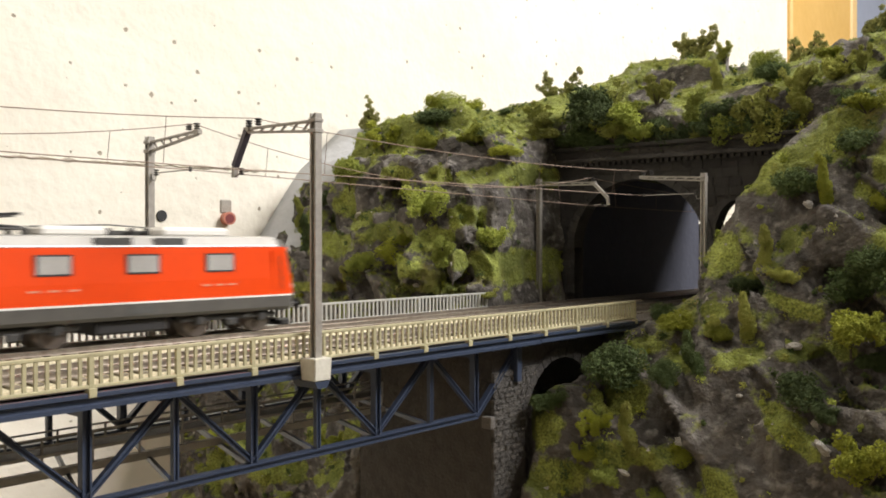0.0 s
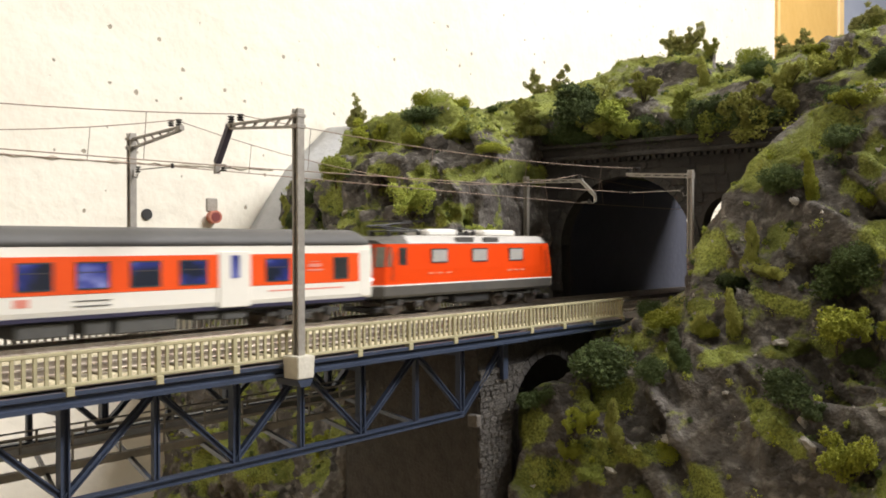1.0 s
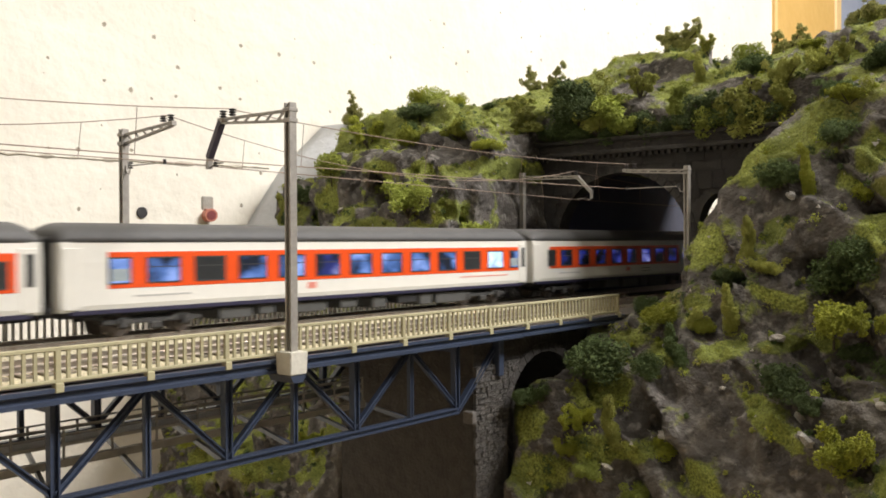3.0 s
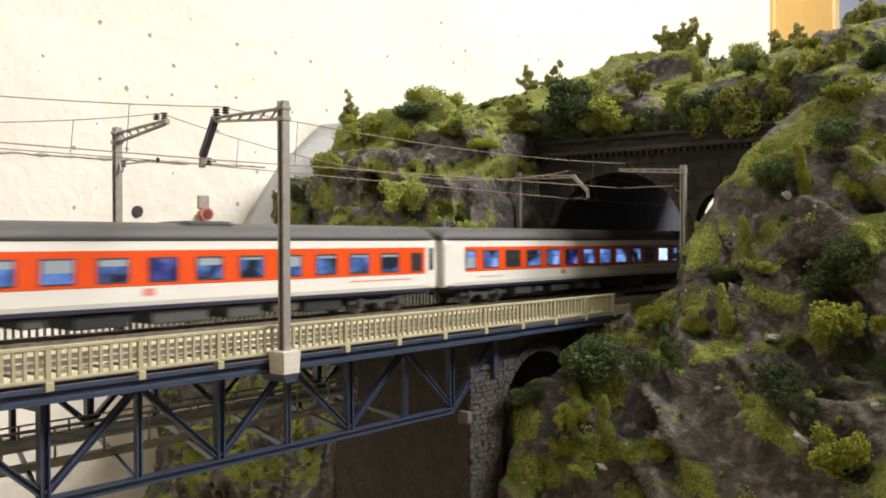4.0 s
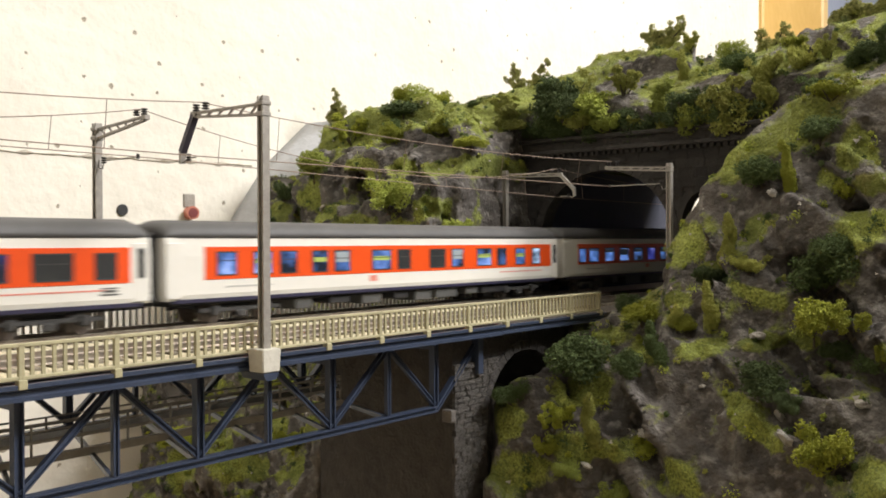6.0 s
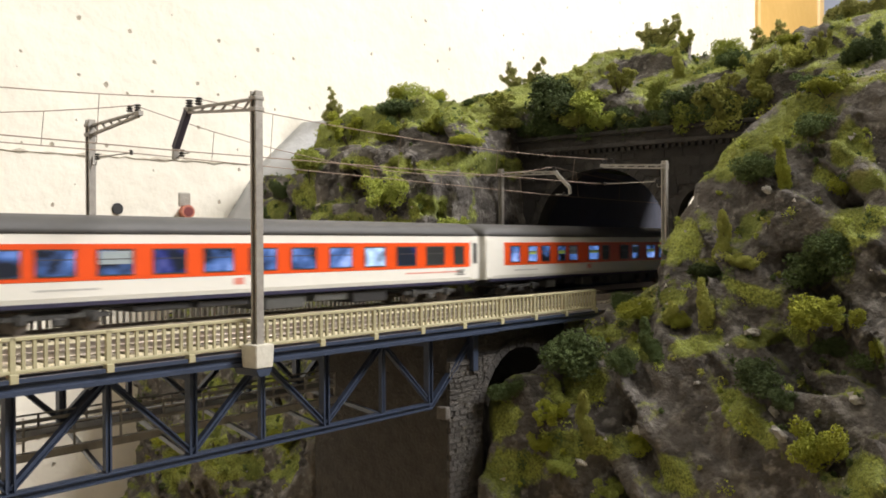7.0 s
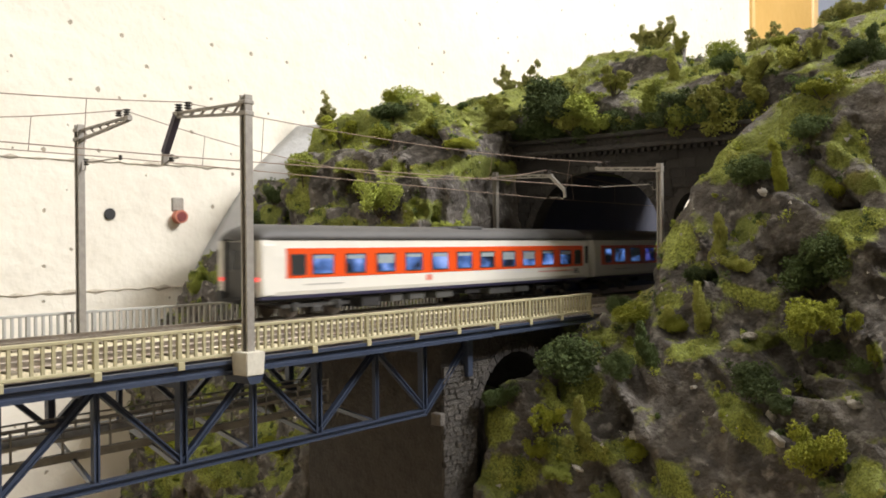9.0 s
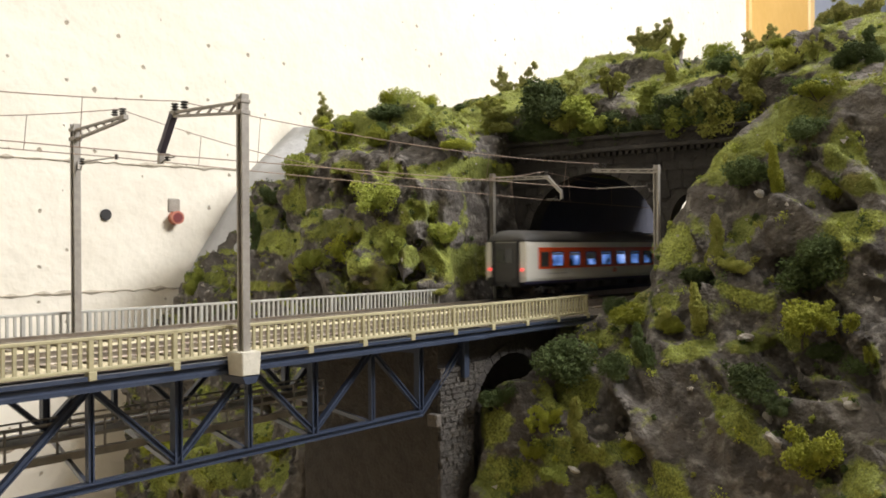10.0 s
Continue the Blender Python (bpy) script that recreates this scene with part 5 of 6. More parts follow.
        if first:
            for z0, z1, wd in ((0.0256, 0.0264, 0.0050), (0.0274, 0.0290, 0.0042), (0.0298, 0.0302, 0.0030)):
                part("lettering_bar", box(L / 2 - 0.0385 - wd, L / 2 - 0.0385 + wd, min(s * 0.0158, s * 0.01655), max(s * 0.0158, s * 0.01655), z0, z1), M_BAND_PALE, c, "pale bar of lettering on the red band")
        if plan in ("second_saloon", "end_compartments"):
            for z0, z1, wd in ((0.0150, 0.0157, 0.0042), (0.0162, 0.0172, 0.0030), (0.0176, 0.0181, 0.0036)):
                part("service_mark", box(L / 2 - 0.0180 - wd, L / 2 - 0.0180 + wd, min(s * 0.0160, s * 0.01632), max(s * 0.0160, s * 0.01632), z0, z1), M_EQUIP, c, "small dark grey service mark")
        # lettering too small to read: plain bars
        part("lettering_bar", box(L / 2 - 0.066, L / 2 - 0.020, min(s * 0.0160, s * 0.01632), max(s * 0.0160, s * 0.01632), 0.0168, 0.0174), M_BAND_PALE, c, "thin pale red line of lettering")
        part("emblem", box(-0.030, -0.0245, min(s * 0.0160, s * 0.01632), max(s * 0.0160, s * 0.01632), 0.0155, 0.0185), M_BAND_PALE, c, "small pale red emblem")
        part("data_panel", box(-L / 2 + 0.030, -L / 2 + 0.056, min(s * 0.0160, s * 0.01630), max(s * 0.0160, s * 0.01630), 0.0160, 0.0167), M_GREY_MARK, c, "grey line of small lettering")
    rounded_roof(L / 2 - rear + 0.0005, 0.0158, 0.0376, 0.0455, M_ROOF, c).location.x = (L / 2 + rear) / 2
    if plan in ("compartments", "end_compartments"):
        mid = 0.0060 if plan == "compartments" else 0.0180
        part("roof_hatch", box(mid - 0.0120, mid + 0.0120, -0.0115, 0.0115, 0.0420, 0.0462, 0.0010), M_ROOF_DARK, c, "dark grey raised roof unit")
        part("roof_rib", box(mid - 0.0150, mid - 0.0122, -0.0105, 0.0105, 0.0425, 0.0456, 0.0006), M_ROOF_DARK, c)
    for e in (-1, 1):
        end = L / 2 if e > 0 else -rear
        if last and e < 0:
            door = part("end_door", box(rear - 0.0010, rear + 0.0010, -0.0092, 0.0092, 0.0110, 0.0372, 0.0004), M_END_DOOR, c, "dark grey end door with two panes")
            for y0, y1 in ((-0.0062, -0.0010), (0.0010, 0.0062)):
                part("end_pane", box(rear - 0.0014, rear - 0.0008, y0, y1, 0.0240, 0.0330), M_CAB_GLASS, door)
            for y0 in (-0.0106, 0.0088):
                part("door_frame", box(rear - 0.0018, rear + 0.0006, y0, y0 + 0.0018, 0.0105, 0.0385, 0.0003), M_BLACK, c)
        else:
            x = e * (end + 0.0012)
            bm = bmesh.new()
            box(min(x - 0.0014, x + 0.0022), max(x - 0.0014, x + 0.0022), -0.0100, 0.0100, 0.0105, 0.0400, 0.0010, bm)
            part("gangway_bellows", bm, M_BLACK, c)
        end_buffers(c, e * end, e, 0.0118)
        part("coupling", box(min(e * end, e * (end + 0.0036)), max(e * end, e * (end + 0.0036)), -0.0015, 0.0015, 0.0080, 0.0100), M_BLACK, c)
        bogie(c, e * 0.1092, 0.0287, 0.0053, M_BOGIE)
    part("underframe", box(-L / 2 + 0.003, L / 2 - 0.003, -0.0120, 0.0120, 0.0085, 0.0115), M_BLACK, c)
    x = -0.078
    while x < 0.070:
        w = rng.uniform(0.009, 0.028)
        hgt = rng.uniform(0.003, 0.0062)
        part("equipment_box", box(x, x + w, -0.0135, 0.0135, 0.0090 - hgt, 0.0092, 0.0005), M_EQUIP if rng.random() < 0.7 else M_BLACK, c)
        x += w + rng.uniform(0.002, 0.012)
    if last:
        for y in (-0.0128, 0.0128):
            part("tail_lamp", disc((rear - 0.0006, y, 0.0195), (1, 0, 0), 0.0010, 0.0012, 12), M_TAIL_RED, c, "glowing red tail lamp")
    return c


M_WINDOW_FRAME = material("dark_window_rubber", (0.05, 0.045, 0.05), (0.03, 0.03, 0.03), 0.5, scale=200, bump=0.0)
M_END_DOOR = material("dark_end_door", (0.055, 0.053, 0.052), (0.035, 0.034, 0.034), 0.5, scale=200, bump=0.05)
M_ROOF_DARK = material("dark_grey_roof_unit", (0.050, 0.050, 0.052), (0.036, 0.036, 0.038), 0.6, scale=200, bump=0.1)
M_BLIND = material("pale_window_blind", (0.36, 0.42, 0.44), (0.26, 0.31, 0.34), 0.6, scale=300, bump=0.0)
M_LAMP_STRIP = material("yellow_green_lamp_strip", (0.40, 0.50, 0.10), (0.30, 0.40, 0.10), 0.5, scale=300, bump=0.0, glow=(0.55, 0.75, 0.14), strength=0.10)
M_BAND_PALE = material("pale_red_print", (0.70, 0.22, 0.16), (0.66, 0.25, 0.20), 0.5, scale=200, bump=0.0)
M_GREY_MARK = material("grey_print", (0.42, 0.41, 0.39), (0.50, 0.49, 0.46), 0.5, scale=200, bump=0.0)
M_BOGIE = material("dark_grey_bogie", (0.060, 0.058, 0.055), (0.030, 0.029, 0.028), 0.6, scale=300, bump=0.2)


def side_shape(ob, name, pts, y, depth, s, mat, label=""):
    """A flat shape in the x-z plane with some depth, on the side s."""
    bm = bmesh.new()
    a = [bm.verts.new((x, s * y, z)) for x, z in pts]
    b = [bm.verts.new((x, s * (y + depth), z)) for x, z in pts]
    n = len(pts)
    for k in range(n):
        bm.faces.new((a[k], a[(k + 1) % n], b[(k + 1) % n], b[k]))
    bm.faces.new(a[::-1])
    bm.faces.new(b)
    return part(name, bm, mat, ob, label)


def locomotive():
    """Body middle over the origin; runs towards +x."""
    c = thing("electric_locomotive", "orange-red electric locomotive with silver roof and dark grey skirt", "locomotive")
    L, h = 0.1640, 0.0165
    # body with raked cab ends: rings along x
    def shell(name, secs, mat, z_low):
        bm = bmesh.new()
        rings = []
        for z, xe, hw in secs:
            rings.append([bm.verts.new((sx * (xe - cut), sy * (hw - ins), z)) for sx, sy, cut, ins in
                          ((-1, -1, 0, 0.0045), (-1, -1, 0.0045, 0), (1, -1, 0.0045, 0), (1, -1, 0, 0.0045), (1, 1, 0, 0.0045), (1, 1, 0.0045, 0), (-1, 1, 0.0045, 0), (-1, 1, 0, 0.0045))])
        for a, b in zip(rings, rings[1:]):
            for k in range(8):
                bm.faces.new((a[k], a[(k + 1) % 8], b[(k + 1) % 8], b[k]))
        bm.faces.new(rings[0][::-1])
        bm.faces.new(rings[-1])
        return part(name, bm, mat, c)
    shell("body", [(0.0168, L / 2, h), (0.0245, L / 2 - 0.0008, h), (0.0382, L / 2 - 0.0030, h - 0.0008)], M_RED, 0)
    shell("white_stripe", [(0.0160, L / 2 + 0.0002, h + 0.0002), (0.0168, L / 2 + 0.0002, h + 0.0002)], M_STRIPE, 0)
    shell("skirt", [(0.0098, L / 2 - 0.0005, h - 0.0012), (0.0112, L / 2, h), (0.0160, L / 2, h)], M_SKIRT, 0)
    shell("cant_rail", [(0.0382, L / 2 - 0.0032, h - 0.0010), (0.0386, L / 2 - 0.0040, h - 0.0014)], M_SKIRT, 0)
    slope = [(-0.0152, 0.0385), (-0.0150, 0.0390), (-0.0122, 0.0424), (-0.0080, 0.0430), (0.0080, 0.0430), (0.0122, 0.0424), (0.0150, 0.0390), (0.0152, 0.0385)]
    part("roof", prism(slope, -L / 2 + 0.0240, L / 2 - 0.0110), M_SILVER, c, "silver painted roof")
    for e, near, far in ((-1, 0.0240, 0.0040), (1, 0.0110, 0.0045)):
        bm = bmesh.new()
        rings = []
        for u in (0.0, 0.45, 0.8, 1.0):
            x = e * (L / 2 - near + (near - far) * u)
            k, w = 1 - 0.62 * u ** 2.2, 1 - 0.10 * u ** 2
            rings.append([bm.verts.new((x, y * w, 0.0385 + (z - 0.0386) * k)) for y, z in slope])
        for p, q in zip(rings, rings[1:]):
            for i in range(8):
                bm.faces.new((p[i], p[(i + 1) % 8], q[(i + 1) % 8], q[i]))
        bm.faces.new(rings[0])
        bm.faces.new(rings[-1][::-1])
        part("cab_roof", bm, M_SKIRT, c, "dark grey rounded cab roof")
    part("roof_unit", box(-0.0350, -0.0080, -0.0088, 0.0088, 0.0422, 0.0466, 0.0014), M_STRIPE, c, "white raised roof unit")
    part("roof_unit", box(0.0160, 0.0490, -0.0088, 0.0088, 0.0422, 0.0466, 0.0014), M_STRIPE, c, "white raised roof unit")
    for s in (-1, 1):
        for a, b in ((-0.0170, -0.0015), (0.0085, 0.0225)):
            side_shape(c, "roof_louvre", [(a, 0.0391), (b, 0.0391), (b, 0.0420), (a, 0.0420)], 0.0140, 0.0011, s, M_EQUIP)
        for a, b in ((-0.0397, -0.0273), (-0.0038, 0.0092), (0.0324, 0.0452)):
            f = side_shape(c, "side_window", [(a - 0.0008, 0.0277), (b + 0.0008, 0.0277), (b + 0.0008, 0.0356), (a - 0.0008, 0.0356)], h - 0.0010, 0.0011, s, M_WINDOW_FRAME)
            side_shape(f, "pane", [(a, 0.0284), (b, 0.0284), (b, 0.0349), (a, 0.0349)], h - 0.0006, 0.0009, s, M_PALE_PANE, "pale grey blind behind the pane")
        for a, b in ((-0.0660, -0.0610),):
            f = side_shape(c, "cab_window", [(a - 0.0006, 0.0270), (b + 0.0006, 0.0270), (b + 0.0006, 0.0362), (a - 0.0006, 0.0362)], h - 0.0010, 0.0010, s, M_WINDOW_FRAME)
            side_shape(f, "pane", [(a, 0.0278), (b, 0.0278), (b, 0.0355), (a, 0.0355)], h - 0.0006, 0.0008, s, M_CAB_GLASS)
        f = side_shape(c, "quarter_window", [(-L / 2 + 0.0062, 0.0258), (-L / 2 + 0.0112, 0.0258), (-L / 2 + 0.0112, 0.0366), (-L / 2 + 0.0082, 0.0366)], h - 0.0010, 0.0009, s, M_WINDOW_FRAME)
        side_shape(f, "pane", [(-L / 2 + 0.0068, 0.0264), (-L / 2 + 0.0106, 0.0264), (-L / 2 + 0.0106, 0.0361), (-L / 2 + 0.0085, 0.0361)], h - 0.0006, 0.0007, s, M_CAB_PANE)
        for a in (-0.0430, -0.0355, -0.0280, 0.0300, 0.0365, 0.0425):
            side_shape(c, "lettering_bar", [(a, 0.0218), (a + 0.0042, 0.0218), (a + 0.0042, 0.0226), (a, 0.0226)], h - 0.0004, 0.0006, s, M_LOCO_PRINT, "pale bar of small lettering")
        side_shape(c, "skirt_plate", [(-0.004, 0.0120), (0.008, 0.0120), (0.008, 0.0150), (-0.004, 0.0150)], h - 0.0004, 0.0006, s, M_EQUIP)
        for e in (-1, 1):
            part("handrail", tube([(e * (L / 2 - 0.0100), s * (h + 0.0004), 0.0190), (e * (L / 2 - 0.0116), s * (h + 0.0004), 0.0340)], 0.0002, 5), M_SKIRT, c)
            side_shape(c, "cab_door", [(e * 0.0695 - 0.0030, 0.0190), (e * 0.0695 + 0.0030, 0.0190), (e * 0.0695 + 0.0030, 0.0365), (e * 0.0695 - 0.0030, 0.0365)], h - 0.0010, 0.0011, s, M_RED)
            part("headlight", disc((e * (L / 2 - 0.0004), s * 0.0108, 0.0198), (1, 0, 0), 0.0013, 0.0016, 14), M_HEAD_LAMP if e < 0 else M_PALE_PANE, c, "white glowing end lamp" if e < 0 else "")
            part("cab_step", box(min(e * 0.0700, e * 0.0760), max(e * 0.0700, e * 0.0760), min(s * 0.0140, s * 0.0160), max(s * 0.0140, s * 0.0160), 0.0050, 0.0058), M_EQUIP, c)
    for e in (-1, 1):
        for y0, y1 in ((-0.0105, -0.0005), (0.0005, 0.0105)):
            bm = bmesh.new()
            pts = [(e * (L / 2 - 0.0012 + 0.0003), 0.0262), (e * (L / 2 - 0.0026 + 0.0003), 0.0362)]
            vs = [bm.verts.new((x, y, z)) for x, z in pts for y in (y0, y1)]
            vi = [bm.verts.new((x - e * 0.002, y, z)) for x, z in pts for y in (y0, y1)]
            for q in ((0, 1, 3, 2),):
                bm.faces.new([vs[i] for i in q])
                bm.faces.new([vi[i] for i in q[::-1]])
            for i, j in ((0, 1), (1, 3), (3, 2), (2, 0)):
                bm.faces.new((vs[i], vs[j], vi[j], vi[i]))
            part("windscreen", bm, M_CAB_PANE, c)
        # glass wrapped round the cab corners
        for s in (-1, 1):
            bm = bmesh.new()
            out = Vector((e, s, 0)).normalized() * 0.0003
            pts = []
            for z in (0.0262, 0.0366):
                u = (z - 0.0245) / (0.0382 - 0.0245)
                xe, hw = L / 2 - 0.0008 - 0.0022 * u, h - 0.0008 * u
                pts.append([Vector((e * (xe - 0.0004), s * (hw - 0.0041), z)), Vector((e * (xe - 0.0041), s * (hw - 0.0004), z))])
            vs = [bm.verts.new(p + out) for p in (pts[0][0], pts[0][1], pts[1][1], pts[1][0])]
            vi = [bm.verts.new(p - out * 3) for p in (pts[0][0], pts[0][1], pts[1][1], pts[1][0])]
            bm.faces.new(vs)
            bm.faces.new(vi[::-1])
            for k in range(4):
                bm.faces.new((vs[k], vs[(k + 1) % 4], vi[(k + 1) % 4], vi[k]))
            part("corner_pane", bm, M_CAB_PANE, c)
        end_buffers(c, e * (L / 2), e, 0.0118)
        bogie(c, e * 0.0470, 0.0322, 0.0070, M_BOGIE)
        part("coupling", box(min(e * L / 2, e * (L / 2 + 0.0040)), max(e * L / 2, e * (L / 2 + 0.0040)), -0.0015, 0.0015, 0.0080, 0.0100), M_BLACK, c)
        part("snow_plough", box(min(e * 0.0740, e * 0.0800), max(e * 0.0740, e * 0.0800), -0.0130, 0.0130, 0.0022, 0.0050, 0.0006), M_BLACK, c)
    part("transformer", box(-0.0160, 0.0160, -0.0130, 0.0130, 0.0040, 0.0100, 0.0010), M_BLACK, c)
    # pantograph folded down over the rear cab end
    pan = part("pantograph", box(-0.0660, -0.0380, -0.0075, 0.0075, 0.0448, 0.0456, 0.0003), M_EQUIP, c, "dark steel pantograph folded down on the roof")
    for s in (-1, 1):
        for x in (-0.0640, -0.0400):
            part("base_insulator", disc((x, s * 0.0065, 0.0436), (0, 0, 1), 0.0015, 0.0030, 8), M_INSULATOR, pan)
        part("lower_arm", tube([(-0.0400, s * 0.0060, 0.0458), (-0.0690, s * 0.0050, 0.0476)], 0.0005, 6), M_BLACK, pan)
        part("upper_arm", tube([(-0.0690, s * 0.0050, 0.0478), (-0.0420, s * 0.0025, 0.0500)], 0.0005, 6), M_BLACK, pan)
        part("contact_strip", bar((-0.0440 - 0.0065 * (s + 1), -0.0115, 0.0506), (-0.0440 - 0.0065 * (s + 1), 0.0115, 0.0506), 0.0014, 0.0010, side=(1, 0, 0)), M_BLACK, pan)
        part("strip_horn", tube([(-0.0440, s * 0.0060, 0.0506), (-0.0570, s * 0.0060, 0.0506)], 0.0004, 5), M_BLACK, pan)
    for x in (-0.0060, 0.0040, 0.0110):
        part("roof_insulator", disc((x, -0.0050, 0.0444), (0, 0, 1), 0.0013, 0.0030, 8), M_INSULATOR, c)
    part("circuit_breaker", box(-0.0050, 0.0130, -0.0030, 0.0050, 0.0428, 0.0450, 0.0006), M_EQUIP, c)
    part("roof_line", tube([(-0.0380, -0.0050, 0.0462), (-0.0060, -0.0050, 0.0472), (0.0110, -0.0050, 0.0462)], 0.0003, 5), M_EQUIP, c)
    return c


M_CAB_PANE = material("cab_window_glass", (0.22, 0.21, 0.17), (0.10, 0.10, 0.085), 0.12, scale=90, bump=0.0)
M_LOCO_PRINT = material("pale_pink_print", (0.74, 0.30, 0.20), (0.68, 0.24, 0.15), 0.5, scale=200, bump=0.0)
M_STRIPE = material("white_stripe_paint", (0.80, 0.78, 0.74), (0.74, 0.72, 0.68), 0.4, scale=60, bump=0.0)
TRAIN = [(locomotive(), 0.0865)]
PLANS = ("first", "open_saloon", "compartments", "bistro", "second_saloon", "end_compartments")
LABELS = ["red and light grey coach with a pale loading door", "red and light grey passenger coach with lit blue windows"]
for k in range(6):
    TRAIN.append((coach("passenger_coach", LABELS[min(k, 1)] if k < 5 else "red and light grey end coach with red tail lamps", 11 + k, first=k == 0, last=k == 5, plan=PLANS[k]), -COACH_LEN / 2 - k * PITCH))


# ---- plants and stones on the mountain ----
def on_slope(y, z, sink=0.0):
    """The place on the mountain's face at y and z."""
    j, k = int(round((y - GY[0]) / STEP)), int(round((z - 0.002 - GZ[0]) / STEP))
    while not (FIELD[:, j, k] > 0).any():
        k -= 1
    i = int(np.argmax(FIELD[:, j, k] > 0))
    return Vector((float(GX[i]) + sink, y, float(GZ[k]) + 0.002))


def on_top(x, y):
    i, j = int(round((x - GX[0]) / STEP)), int(round((y - GY[0]) / STEP))
    k = len(GZ) - 1 - int(np.argmax(FIELD[i, j, ::-1] > 0))
    return Vector((x, y, float(GZ[k]) - 0.001))


TETRA = np.array([(1, 1, 1), (1, -1, -1), (-1, 1, -1), (-1, -1, 1)], float) * 0.62
TETRA_FACES = np.array([(0, 1, 2), (0, 3, 1), (0, 2, 3), (1, 3, 2)])


def crumbs(centres, sizes, rng):
    """Small irregular foam crumbs, one at each centre."""
    n = len(centres)
    q = rng.normal(size=(n, 3, 3))
    q, _ = np.linalg.qr(q)
    v = TETRA[None] * (0.6 + 0.8 * rng.rand(n, 4, 1)) @ q
    v = v * sizes[:, None, None] * (0.7 + 0.6 * rng.rand(n, 1, 3)) + centres[:, None]
    f = TETRA_FACES[None] + 4 * np.arange(n)[:, None, None]
    return v.reshape(-1, 3), f.reshape(-1, 3)


def lobes_of(shape, rng):
    """Centres and radii of the lobes of a plant one unit high, and the lines of its twigs."""
    lobes, twigs = [], []
    if shape == "round":
        for _ in range(13):
            a, r = rng.rand() * 6.283, 0.34 * math.sqrt(rng.rand())
            z = 0.22 + 0.55 * rng.rand() * (1 - r)
            lobes.append(((r * math.cos(a), r * math.sin(a), z), 0.15 + 0.10 * rng.rand()))
        twigs.append([(0, 0, -0.1), (0, 0, 0.4)])
    elif shape == "upright":
        x = y = 0.0
        for i in range(9):
            x, y = x + rng.uniform(-0.07, 0.07), y + rng.uniform(-0.07, 0.07)
            lobes.append(((x + rng.uniform(-0.12, 0.12), y + rng.uniform(-0.12, 0.12), 0.08 + 0.10 * i), 0.20 - 0.011 * i))
        twigs.append([(0, 0, -0.1), (x * 0.5, y * 0.5, 0.5), (x, y, 0.92)])
    elif shape == "spread":
        for k in range(6):
            a = 6.283 * (k + rng.rand()) / 6
            reach = rng.uniform(0.25, 0.52)
            for u in (0.3, 0.65, 1.0):
                lobes.append(((reach * u * math.cos(a), reach * u * math.sin(a), 0.25 + 0.4 * u * rng.rand() + 0.15 * rng.rand()), 0.17 - 0.05 * u + 0.05 * rng.rand()))
            twigs.append([(0, 0, 0), (reach * math.cos(a), reach * math.sin(a), 0.45)])
    else:
        for k in range(6):
            a = 6.283 * (k + rng.rand()) / 6
            lean, top = rng.uniform(0.15, 0.50), rng.uniform(0.6, 1.0)
            end = Vector((lean * math.cos(a), lean * math.sin(a), top))
            mid = end * 0.5 + Vector((rng.uniform(-0.06, 0.06), rng.uniform(-0.06, 0.06), -0.05))
            twigs.append([(0, 0, -0.05), tuple(mid), tuple(end)])
            for u in (0.55, 0.75, 0.95):
                p = mid.lerp(end, (u - 0.5) * 2)
                lobes.append((tuple(p + Vector((rng.uniform(-0.07, 0.07), rng.uniform(-0.07, 0.07), 0))), 0.075 + 0.05 * rng.rand()))
    return lobes, twigs


def foam_mesh(shape, mat, seed, count=1900, crumb=0.03):
    rng = np.random.RandomState(seed)
    lobes, twigs = lobes_of(shape, rng)
    weight = np.array([r * r for _, r in lobes])
    pick = rng.choice(len(lobes), count, p=weight / weight.sum())
    d = rng.normal(size=(count, 3))
    d /= np.linalg.norm(d, axis=1)[:, None]
    c = np.array([lobes[i][0] for i in pick])
    r = np.array([lobes[i][1] for i in pick])
    p = c + d * (r * (0.35 + 0.75 * rng.rand(count) ** 0.7))[:, None]
    p[:, 2] = np.maximum(p[:, 2], -0.03)
    v, f = crumbs(p, crumb * (0.6 + 0.9 * rng.rand(count)), rng)
    me = bpy.data.meshes.new("crown")
    me.from_pydata(v.tolist(), [], f.tolist())
    me.materials.append(mat)
    bm = bmesh.new()
    for line in twigs:
        tube(line, 0.02, 5, bm, [0.024 - 0.012 * i / (len(line) - 1) for i in range(len(line))])
    return me, mesh_of("stem", bm, M_TRUNK)


